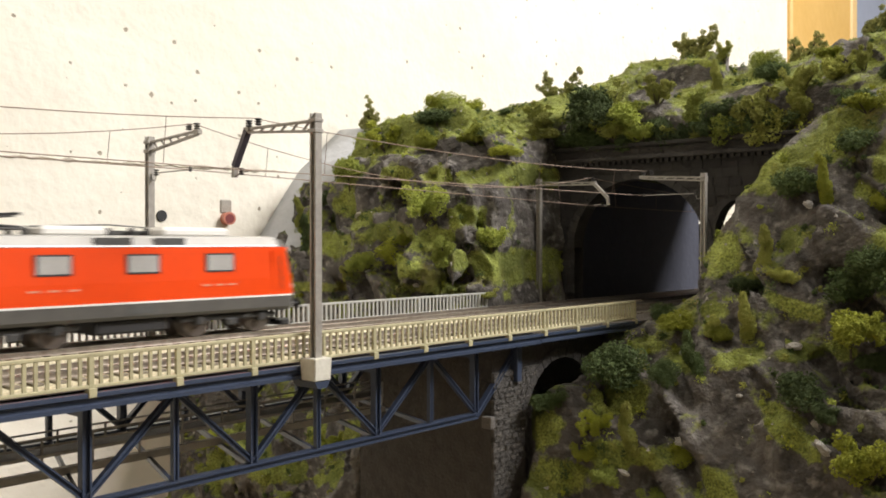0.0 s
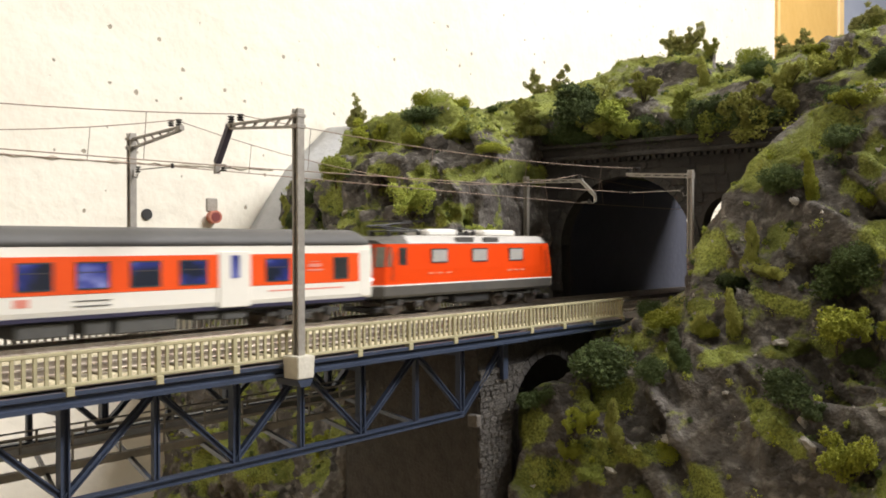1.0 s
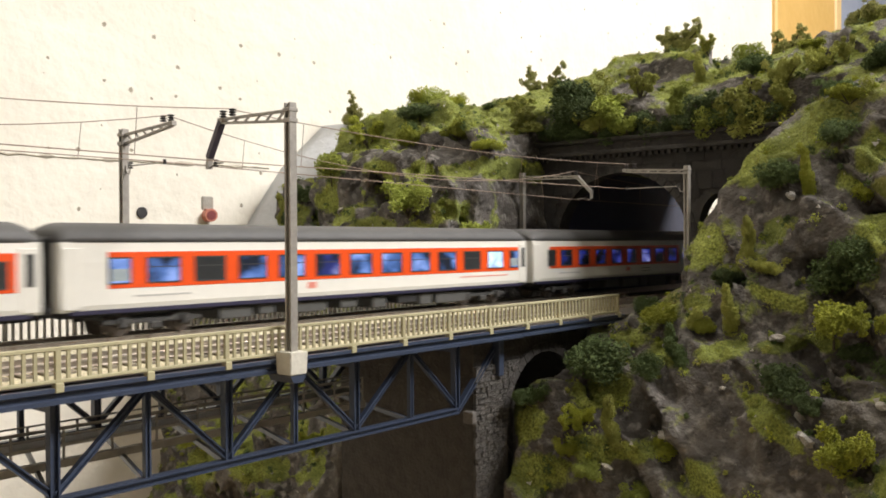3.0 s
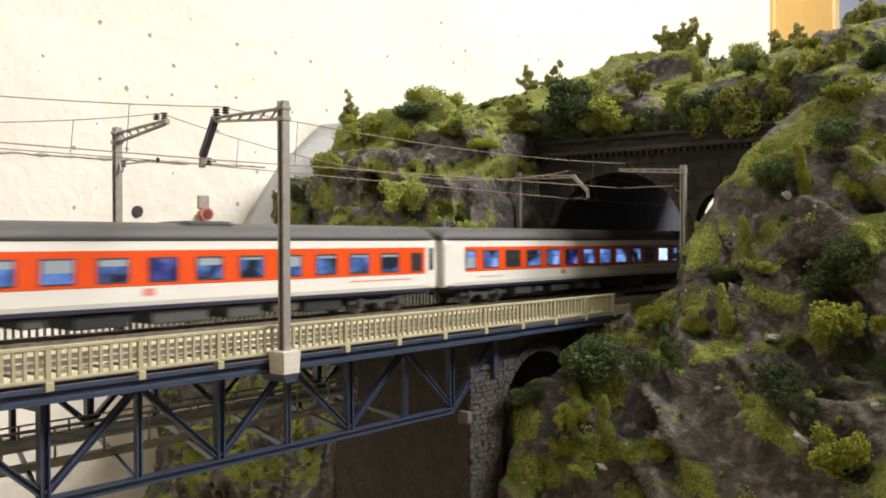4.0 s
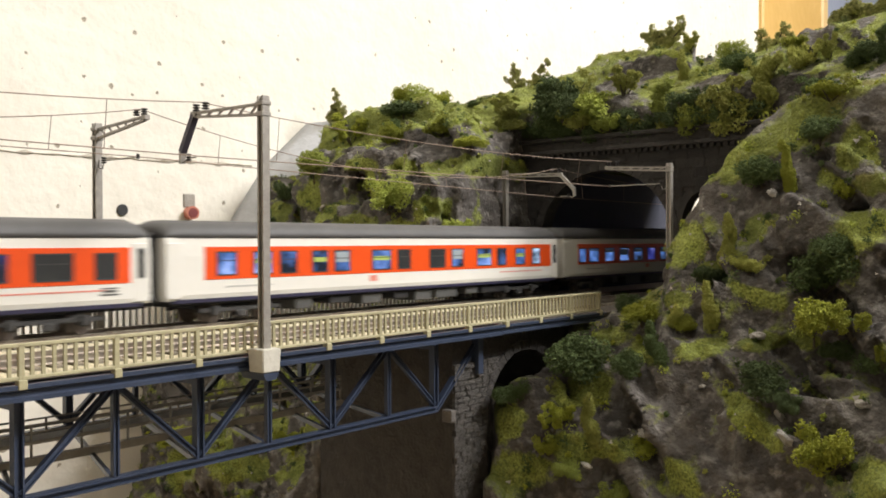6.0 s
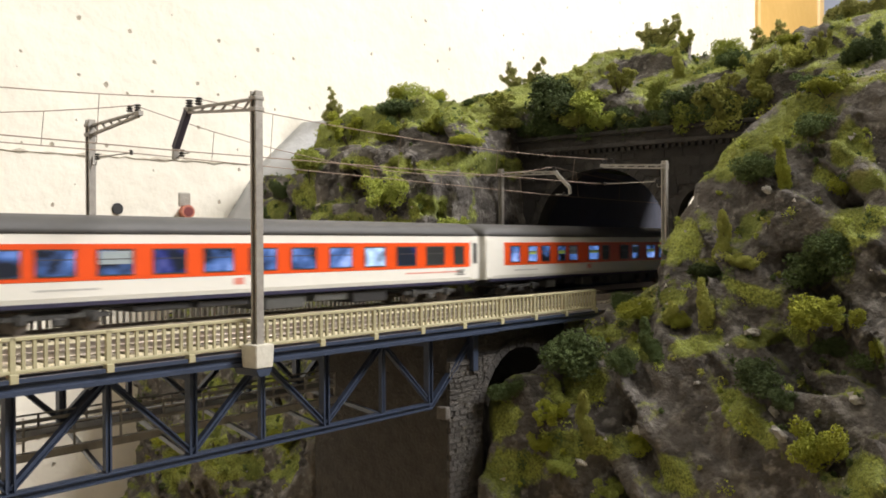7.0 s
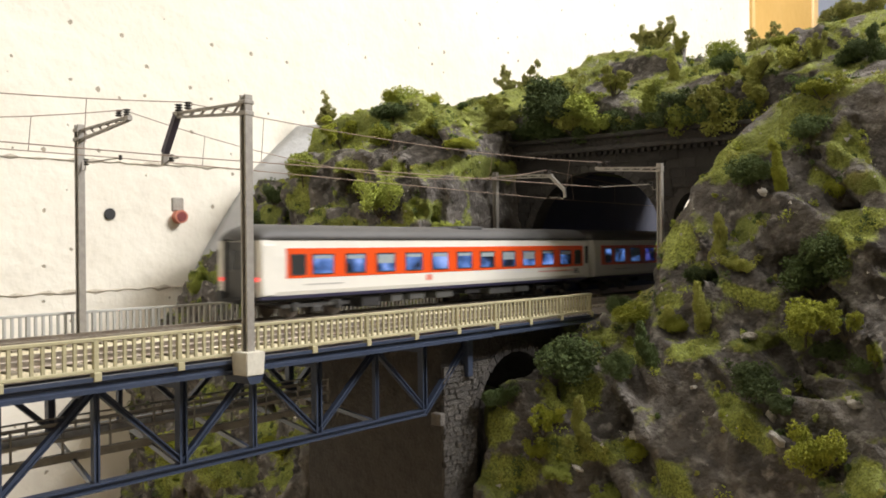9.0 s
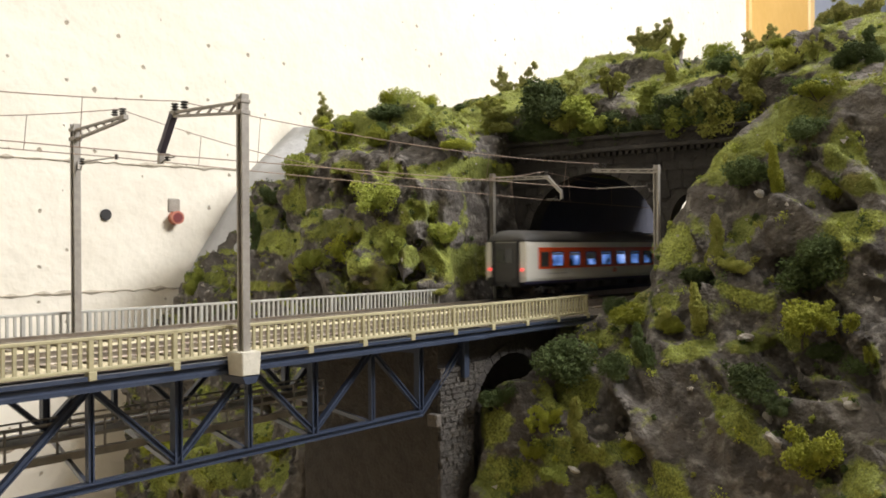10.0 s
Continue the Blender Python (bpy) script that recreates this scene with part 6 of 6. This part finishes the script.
SHRUBS = {
    "dark": [(0.167, 0.026, 18, 16), (0.169, -0.034, 12, 10), (0.244, -0.027, 14, 14), (0.157, -0.016, 15, 10), (0.296, -0.041, 17, 14), (0.187, 0.142, 20, 16),
        (0.207, 0.067, 20, 16), (0.173, 0.016, 31, 25), (0.273, -0.029, 29, 23), (0.183, -0.029, 20, 16), (0.227, 0.016, 18, 13), (0.233, -0.018, 12, 18), (0.183, 0.088, 18, 13),
        (0.199, 0.120, 19, 13), (0.290, -0.005, 14, 12), (0.145, -0.018, 16, 11), (0.172, 0.142, 13, 19), (0.637, 0.098, 18, 25), (0.585, 0.036, 16, 29), (0.590, 0.107, 23, 10),
        (0.537, 0.142, 36, 14), (0.529, 0.124, 16, 15), (0.606, 0.072, 16, 22), (0.397, 0.132, 33, 33), (0.378, 0.125, 28, 20), (0.288, 0.124, 28, 17), (0.270, 0.150, 19, 15)],
    "mid": [(0.458, 0.061, 29, 26), (0.559, 0.091, 19, 24), (0.431, 0.032, 23, 17), (0.416, 0.041, 20, 20), (0.359, 0.129, 32, 20), (0.312, 0.128, 26, 17), (0.504, 0.022, 20, 16),
        (0.599, 0.029, 18, 29), (0.638, 0.005, 18, 16), (0.567, -0.076, 17, 14), (0.494, -0.061, 15, 15), (0.396, -0.086, 13, 13), (0.241, -0.080, 13, 10),
        (0.262, -0.072, 11, 10)],
    "olive": [(0.180, 0.151, 17, 10), (0.315, 0.175, 15, 12), (0.213, 0.031, 11, 20), (0.204, 0.022, 17, 10), (0.217, -0.003, 12, 23), (0.232, -0.005, 13, 10),
        (0.254, -0.053, 11, 20), (0.266, 0.109, 32, 32), (0.246, 0.121, 30, 21), (0.225, 0.146, 20, 20), (0.444, 0.137, 24, 17), (0.423, 0.123, 36, 15), (0.390, 0.145, 23, 21),
        (0.345, 0.141, 24, 18), (0.315, 0.153, 16, 20), (0.243, 0.140, 18, 21), (0.520, 0.012, 14, 18), (0.659, 0.061, 18, 21), (0.412, 0.004, 15, 7), (0.209, 0.147, 14, 14),
        (0.269, 0.124, 22, 14), (0.298, -0.027, 12, 9)],
    "yellow": [(0.269, -0.049, 11, 10), (0.227, -0.007, 10, 8), (0.189, 0.089, 10, 9), (0.274, -0.063, 11, 11), (0.577, -0.103, 20, 16), (0.447, -0.056, 15, 14),
        (0.455, -0.086, 17, 14), (0.509, 0.115, 16, 18), (0.192, 0.066, 10, 20), (0.166, 0.058, 13, 13), (0.168, -0.004, 20, 19), (0.152, -0.004, 16, 13), (0.151, -0.053, 21, 23),
        (0.257, -0.005, 19, 11), (0.138, -0.015, 8, 10), (0.182, 0.111, 19, 13), (0.231, -0.061, 13, 12), (0.593, 0.125, 31, 22), (0.461, 0.118, 27, 17), (0.484, 0.028, 21, 19),
        (0.432, 0.018, 27, 17), (0.231, 0.159, 18, 11), (0.421, 0.102, 18, 10), (0.272, -0.053, 12, 11), (0.477, 0.040, 16, 12)],
}
SHRUB_LOOK = {
    "dark": ("dark green foam shrub clinging to the rock", ("round", "spread", "round")),
    "mid": ("green foam shrub on the grassy rock", ("spread", "round", "upright")),
    "olive": ("olive green foam shrub with ragged twigs", ("spread", "twiggy", "upright")),
    "yellow": ("yellow-green foam shrub among the rocks", ("spread", "round", "twiggy")),
}


def plant(name, label, category, group, shape, mat, seed, size, crumb_mm=0.62, count=1900):
    """A plant one unit high is built at its true size: size is its height in metres."""
    top, stem = foam_mesh(shape, mat, seed, count, crumb_mm / 1000 / size)
    ob = thing(name, label, category, group)
    part("crown", top, mat, ob)
    part("stem", stem, M_TRUNK, ob)
    return ob


def shrubs():
    rng = random.Random(8)
    for colour, rows in SHRUBS.items():
        label, shapes = SHRUB_LOOK[colour]
        made = {}
        for n, (y, z, w, h) in enumerate(rows):
            tall = h > 1.4 * w
            shape = "upright" if tall else shapes[n % 3]
            key = (shape, n % 2)
            size = max(w, h) / 1000 * 1.12
            if key not in made:
                made[key] = plant("shrub", label, "shrub", colour + " shrubs", shape, FOLIAGE[colour], 40 + n * 7 + len(colour), 0.022, 0.50, 3000)
                ob = made[key]
            else:
                ob = copy_thing(made[key], Matrix())
            p = on_slope(y, z)
            lean = Matrix.Rotation(rng.uniform(-0.25, -0.05), 4, "Y")
            sx = w / 1000 * (1.5 if tall else 1.35 if shape == "round" else 1.15)
            ob.matrix_world = Matrix.Translation(p + Vector((-0.0015, 0, -0.30 * h / 1000))) @ lean @ Matrix.Rotation(rng.uniform(0, 6.28), 4, "Z") @ Matrix.Diagonal((sx, sx, h / 1000 * 1.25, 1))


def skyline_tree(p, height, spread, arms, seed, label):
    """A bare-limbed foam tree: tapered trunk, limbs, and clumps along the limbs."""
    rng = np.random.RandomState(seed)
    t = thing("scenery_tree", label, "tree", "skyline trees", at=Matrix.Translation(p))
    trunk = bmesh.new()
    tube([(0, 0, -0.004), (0.0005, 0, height * 0.10), (0, 0.0004, height * 0.22)], 0.001, 7, trunk, [0.0016, 0.0012, 0.0010])
    part("trunk", trunk, M_TRUNK, t)
    spots, sizes = [], []
    for lean, top in arms:
        a = rng.uniform(-0.5, 0.5)
        end = Vector((lean * spread * math.sin(a) * 0.8, -lean * spread * math.cos(a), height * top))
        pts = [Vector((0, 0.0004, height * 0.14))]
        for u in (0.4, 0.7, 1.0):
            pts.append(pts[0].lerp(end, u) + Vector((rng.uniform(-1, 1), rng.uniform(-1, 1), rng.uniform(-1, 1))) * 0.0012)
        part("limb", tube(pts, 0.0006, 5, radii=[0.0010, 0.0008, 0.0006, 0.0004]), M_TRUNK, t)
        for i in range(1, 4):
            for _ in range(7):
                c = pts[i - 1].lerp(pts[i], rng.rand()) + Vector(rng.normal(size=3).tolist()) * 0.0019
                n = 60
                d = rng.normal(size=(n, 3))
                d /= np.linalg.norm(d, axis=1)[:, None]
                spots.append(np.array(c)[None] + d * (0.0024 * rng.rand(n) ** 0.5)[:, None])
    spots = np.concatenate(spots)
    v, f = crumbs(spots, 0.0006 * (0.6 + 0.9 * rng.rand(len(spots))), rng)
    me = bpy.data.meshes.new("crown")
    me.from_pydata(v.tolist(), [], f.tolist())
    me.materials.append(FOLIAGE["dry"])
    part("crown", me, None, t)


def trees():
    two = [(-1.0, 0.75), (-0.7, 0.95), (-0.35, 0.6), (0.55, 0.7), (0.95, 1.0), (0.8, 0.75)]
    many = [(-0.9, 0.8), (-0.55, 0.95), (-0.2, 0.8), (0.25, 0.9), (0.6, 1.0), (0.95, 0.9), (0.4, 0.6), (-0.5, 0.55)]
    lab = "small olive foam tree with forked limbs on the ridge"
    skyline_tree(on_top(0.640, 0.4690), 0.030, 0.022, two, 3, lab)
    skyline_tree(on_top(0.668, 0.3590), 0.024, 0.024, many, 5, lab)
    skyline_tree(on_top(0.668, 0.2740), 0.025, 0.015, [(-0.8, 1.0), (-0.6, 0.7), (0.6, 1.0), (0.9, 0.8), (0.4, 0.6)], 7, lab)
    skyline_tree(on_top(0.600, 0.6620), 0.033, 0.009, [(-0.4, 0.9), (0.2, 1.0), (0.8, 0.5), (-0.9, 0.45)], 9, lab)
    skyline_tree(on_top(0.668, 0.2210), 0.016, 0.014, many, 11, lab)
    skyline_tree(on_top(0.660, 0.2050), 0.020, 0.018, two, 12, lab)


def skyline_bushes():
    for x, y, w, h, colour, label in ((0.618, 0.590, 0.028, 0.026, "yellow", "yellow-green foam bush on the ridge"), (0.620, 0.570, 0.030, 0.030, "mid", "round green foam bush on the ridge"),
                                      (0.618, 0.548, 0.026, 0.025, "yellow", "yellow-green foam bush on the ridge"), (0.604, 0.500, 0.010, 0.009, "dark", "tiny dark green bush on the ridge"),
                                      (0.604, 0.488, 0.008, 0.007, "dark", "tiny dark green bush on the ridge"), (0.620, 0.283, 0.026, 0.024, "mid", "round bright green foam bush on the ridge")):
        ob = plant("shrub", label, "shrub", "ridge bushes", "round", FOLIAGE[colour], int(y * 1000), h, 0.55, 2600)
        ob.matrix_world = Matrix.Translation(on_top(x, y) - Vector((0, 0, h * 0.12))) @ Matrix.Diagonal((w, w, h * 1.05, 1))


STONES = [(0.276, -0.026), (0.21, -0.030), (0.175, -0.039), (0.233, -0.052), (0.254, -0.067), (0.168, -0.046), (0.142, -0.031), (0.216, 0.025),
          (0.298, 0.124), (0.261, 0.0), (0.194, -0.009), (0.542, 0.061), (0.185, 0.017), (0.43, 0.002), (0.455, 0.012), (0.50, 0.020), (0.52, 0.085), (0.24, -0.012), (0.155, 0.03), (0.20, 0.06)]


def stones():
    rng = random.Random(21)
    shapes = []
    for k in range(4):
        bm = bmesh.new()
        bmesh.ops.create_icosphere(bm, subdivisions=2, radius=1.0)
        for v in bm.verts:
            v.co *= 0.75 + 0.5 * noise.noise(v.co * 1.3 + Vector((k * 9.1, 0, 0)))
            v.co.z *= 0.6
        shapes.append(mesh_of("scenery_stone", bm, M_PALE_STONE))
    for n, (y, z) in enumerate(STONES):
        ob = tagged(new("scenery_stone", shapes[n % 4]), "pale grey chip of rock lying on the slope", "stone", "loose stones")
        s = rng.uniform(0.0022, 0.0046)
        ob.matrix_world = Matrix.Translation(on_slope(y, z) + Vector((-0.0006, 0, 0))) @ Euler((rng.uniform(-0.5, 0.5), rng.uniform(-0.9, 0.0), rng.uniform(0, 6))).to_matrix().to_4x4() @ Matrix.Diagonal((s * 1.4, s, s, 1))


def face_samples(count, seed, lowest_up, least=0.0, most=1.1):
    """Random places on the mountain's skin with their normals, where the flock cover lies between the given limits."""
    rng = np.random.RandomState(seed)
    a, b, c = (TERRAIN_VERTS[TERRAIN_QUADS[:, i]] for i in (0, 1, 3))
    nrm = np.cross(b - a, c - a)
    area = np.linalg.norm(nrm, axis=1)
    nrm /= area[:, None] + 1e-12
    mid = TERRAIN_VERTS[TERRAIN_QUADS].mean(1)
    cover = FLOCK[TERRAIN_QUADS].mean(1)
    ok = (nrm[:, 2] > lowest_up) & (cover > least) & (cover < most) & (mid[:, 2] > -0.14) & (mid[:, 0] < 0.72) & ~((mid[:, 1] > 0.29) & (mid[:, 1] < 0.415) & (mid[:, 2] < 0.09))
    idx = np.flatnonzero(ok)
    pick = rng.choice(idx, count, p=(area * np.clip((cover - least) / 0.35, 0.02, 1))[idx] / (area * np.clip((cover - least) / 0.35, 0.02, 1))[idx].sum())
    u, v = rng.rand(count, 1), rng.rand(count, 1)
    return a[pick] + (b - a)[pick] * u + (c - a)[pick] * v, nrm[pick], rng


def grass():
    """Flock fibres on the flatter ground."""
    p, nrm, rng = face_samples(170000, 31, -0.05, 0.42)
    n = len(p)
    side = rng.normal(size=(n, 3))
    side -= nrm * (side * nrm).sum(1)[:, None]
    side /= np.linalg.norm(side, axis=1)[:, None]
    tip = nrm * 0.5 + np.array([0, 0, 0.6]) + rng.normal(size=(n, 3)) * 0.45
    tip = tip / np.linalg.norm(tip, axis=1)[:, None] * (0.0006 + 0.0009 * rng.rand(n, 1))
    w = 0.00014
    v = np.stack([p - side * w - nrm * 0.0003, p + side * w - nrm * 0.0003, p + tip], 1).reshape(-1, 3)
    f = np.arange(3 * n).reshape(-1, 3)
    me = bpy.data.meshes.new("grass_flock")
    me.from_pydata(v.tolist(), [], f.tolist())
    me.materials.append(M_GRASS)
    tagged(new("grass_flock", me), "short bright green grass flock on the slopes", "grass", kind="stuff")


def grit():
    """Pale specks of broken rock."""
    p, nrm, rng = face_samples(1500, 91, -0.2)
    v, f = crumbs(p + nrm * 0.0002, 0.0005 + 0.0013 * rng.rand(len(p)) ** 3, rng)
    me = bpy.data.meshes.new("rock_grit")
    me.from_pydata(v.tolist(), [], f.tolist())
    me.materials.append(M_PALE_STONE)
    tagged(new("rock_grit", me), "pale specks of broken rock on the slopes", "grit", kind="stuff")


def undergrowth():
    """Small foam tufts strewn over the slopes."""
    for colour, count, seed in (("dark", 800, 51), ("mid", 480, 52), ("olive", 480, 53), ("yellow", 200, 54)):
        p, nrm, rng = face_samples(count, seed, -0.15, 0.12)
        per = 40
        d = rng.normal(size=(count, per, 3))
        d /= np.linalg.norm(d, axis=2)[:, :, None]
        r = (0.0012 + 0.0034 * rng.rand(count, 1, 1) ** 2)
        c = (p + nrm * 0.0006)[:, None] + d * r * rng.rand(count, per, 1) ** 0.5
        v, f = crumbs(c.reshape(-1, 3), 0.00055 * (0.6 + 0.8 * rng.rand(count * per)), rng)
        me = bpy.data.meshes.new("undergrowth")
        me.from_pydata(v.tolist(), [], f.tolist())
        me.materials.append(FOLIAGE[colour])
        tagged(new("undergrowth", me), colour.replace("mid", "green") + " foam crumbs strewn over the rock slopes", "undergrowth", kind="stuff")


def island_colours(name, first, second):
    m = bpy.data.materials.new(name)
    m.use_nodes = True
    n, link = m.node_tree.nodes, m.node_tree.links.new
    geo, mix = n.new("ShaderNodeNewGeometry"), n.new("ShaderNodeMix")
    mix.data_type = "RGBA"
    mix.inputs["A"].default_value, mix.inputs["B"].default_value = (*first, 1), (*second, 1)
    link(geo.outputs["Random Per Island"], mix.inputs["Factor"])
    link(mix.outputs["Result"], n["Principled BSDF"].inputs["Base Color"])
    n["Principled BSDF"].inputs["Roughness"].default_value = 0.9
    return m


M_GRASS = island_colours("grass_fibres", (0.135, 0.160, 0.028), (0.36, 0.395, 0.088))


def back_mound():
    """Greenery beyond the open back of the tunnel, seen through the side arch."""
    bm = bmesh.new()
    n, rings = 28, []
    for i in range(24):
        u = i / 23
        r = 0.030 + 0.055 * (1 - u) ** 0.8
        rings.append([bm.verts.new(Vector((0.925 + r * math.cos(k * math.tau / n), 0.490 + r * math.sin(k * math.tau / n), -0.324 + 0.385 * u)) * (1 + 0.008 * noise.noise(Vector((k * 0.9, i * 0.7, 3.0))))) for k in range(n)])
    for a, b in zip(rings, rings[1:]):
        for k in range(n):
            bm.faces.new((a[k], a[(k + 1) % n], b[(k + 1) % n], b[k]))
    bm.faces.new(rings[-1])
    tagged(part("ground_mound", bm, bpy.data.materials["painted_rock_and_grass_flock"], smooth=True), "rocky mound beyond the open back of the tunnel", "mound", kind="structure")
    for y, z, c, sz in ((0.452, 0.052, "yellow", 0.024), (0.432, 0.040, "mid", 0.020)):
        ob = plant("shrub", "bright green foam shrub beyond the tunnel", "shrub", "shrubs behind the tunnel", "round", FOLIAGE[c], 77, sz)
        ob.matrix_world = Matrix.Translation((0.905, y, z)) @ Matrix.Diagonal((sz, sz, sz, 1))




def parapet_greenery():
    """Shrubs that hang over the top of the tunnel portal."""
    rng = random.Random(17)
    for n in range(17):
        y = 0.255 + 0.0098 * n
        colour = ("dark", "olive", "dark", "mid", "dark", "olive", "dark")[n % 7] if n < 13 else "dark"
        ob = plant("shrub", "green foam shrub hanging over the tunnel portal", "shrub", "portal shrubs", ("spread", "round")[n % 2], FOLIAGE[colour], 300 + n, 0.018, 0.46, 2300)
        s = rng.uniform(0.013, 0.029) * (1.25 if n < 3 else 1.0)
        ob.matrix_world = Matrix.Translation((PORTAL_X + rng.uniform(0.001, 0.006), y + rng.uniform(-0.003, 0.003), 0.1065 + rng.uniform(-0.006, 0.005))) @ Matrix.Rotation(rng.uniform(0, 6), 4, "Z") @ Matrix.Diagonal((s * 1.1, s * 1.1, s, 1))


shrubs()
parapet_greenery()
back_mound()
trees()
skyline_bushes()
stones()
grass()
undergrowth()
grit()


# ---- what carries the layout ----
def layout_table():
    t = thing("layout_table", "plain plywood table carrying the model railway", "table")
    part("top", box(-1.95, 2.78, -0.02, 0.69, -0.345, -0.324, 0.002), M_PLY, t)
    for x in (-1.9, -0.4, 1.1, 2.7):
        for y in (0.02, 0.64):
            part("leg", box(x - 0.022, x + 0.022, y - 0.022, y + 0.022, -1.0, -0.345, 0.002), M_PLY, t)
    b = thing("track_board", "plywood board carrying the tracks beyond the bridge", "board")
    part("board", box(-1.95, BRIDGE_X0 - 0.0005, 0.292, 0.416, -0.0160, -0.0052), M_PLY, b)
    for x in (-1.9, -1.2, -0.6, -0.175):
        part("riser", box(x - 0.008, x + 0.008, 0.300, 0.408, -0.324, -0.0160), M_PLY, b)
    c = thing("tunnel_riser", "plywood riser under the hidden track", "board")
    for x in (0.95, 1.6, 2.3, 2.7):
        part("riser", box(x - 0.008, x + 0.008, 0.300, 0.408, -0.324, -0.012), M_PLY, c)
    for y in (0.3240, 0.3825):
        k = thing("railway_track", "model railway track beyond the bridge", "track", "tracks", at=pose(0, y, 0))
        part("ballast_bed", prism([(-0.0215, -0.0052), (-0.0175, -0.0030), (0.0175, -0.0030), (0.0215, -0.0052)], -1.95, BRIDGE_X0 - 0.0005), M_BALLAST, k)
        for s in (-1, 1):
            part("rail", box(-1.95, BRIDGE_X0 - 0.0005, s * 0.0087 - 0.0005, s * 0.0087 + 0.0005, -0.0030, 0.0), M_RAIL, k)


M_PLY = material("birch_plywood", (0.50, 0.38, 0.22), (0.42, 0.31, 0.17), 0.6, scale=20, bump=0.05)
layout_table()


def motions():
    for ob, offset in TRAIN:
        walk(ob, [(t, pose(front + offset, TRACK_Y, 0)) for t, front in SPEED_ROWS])


motions()
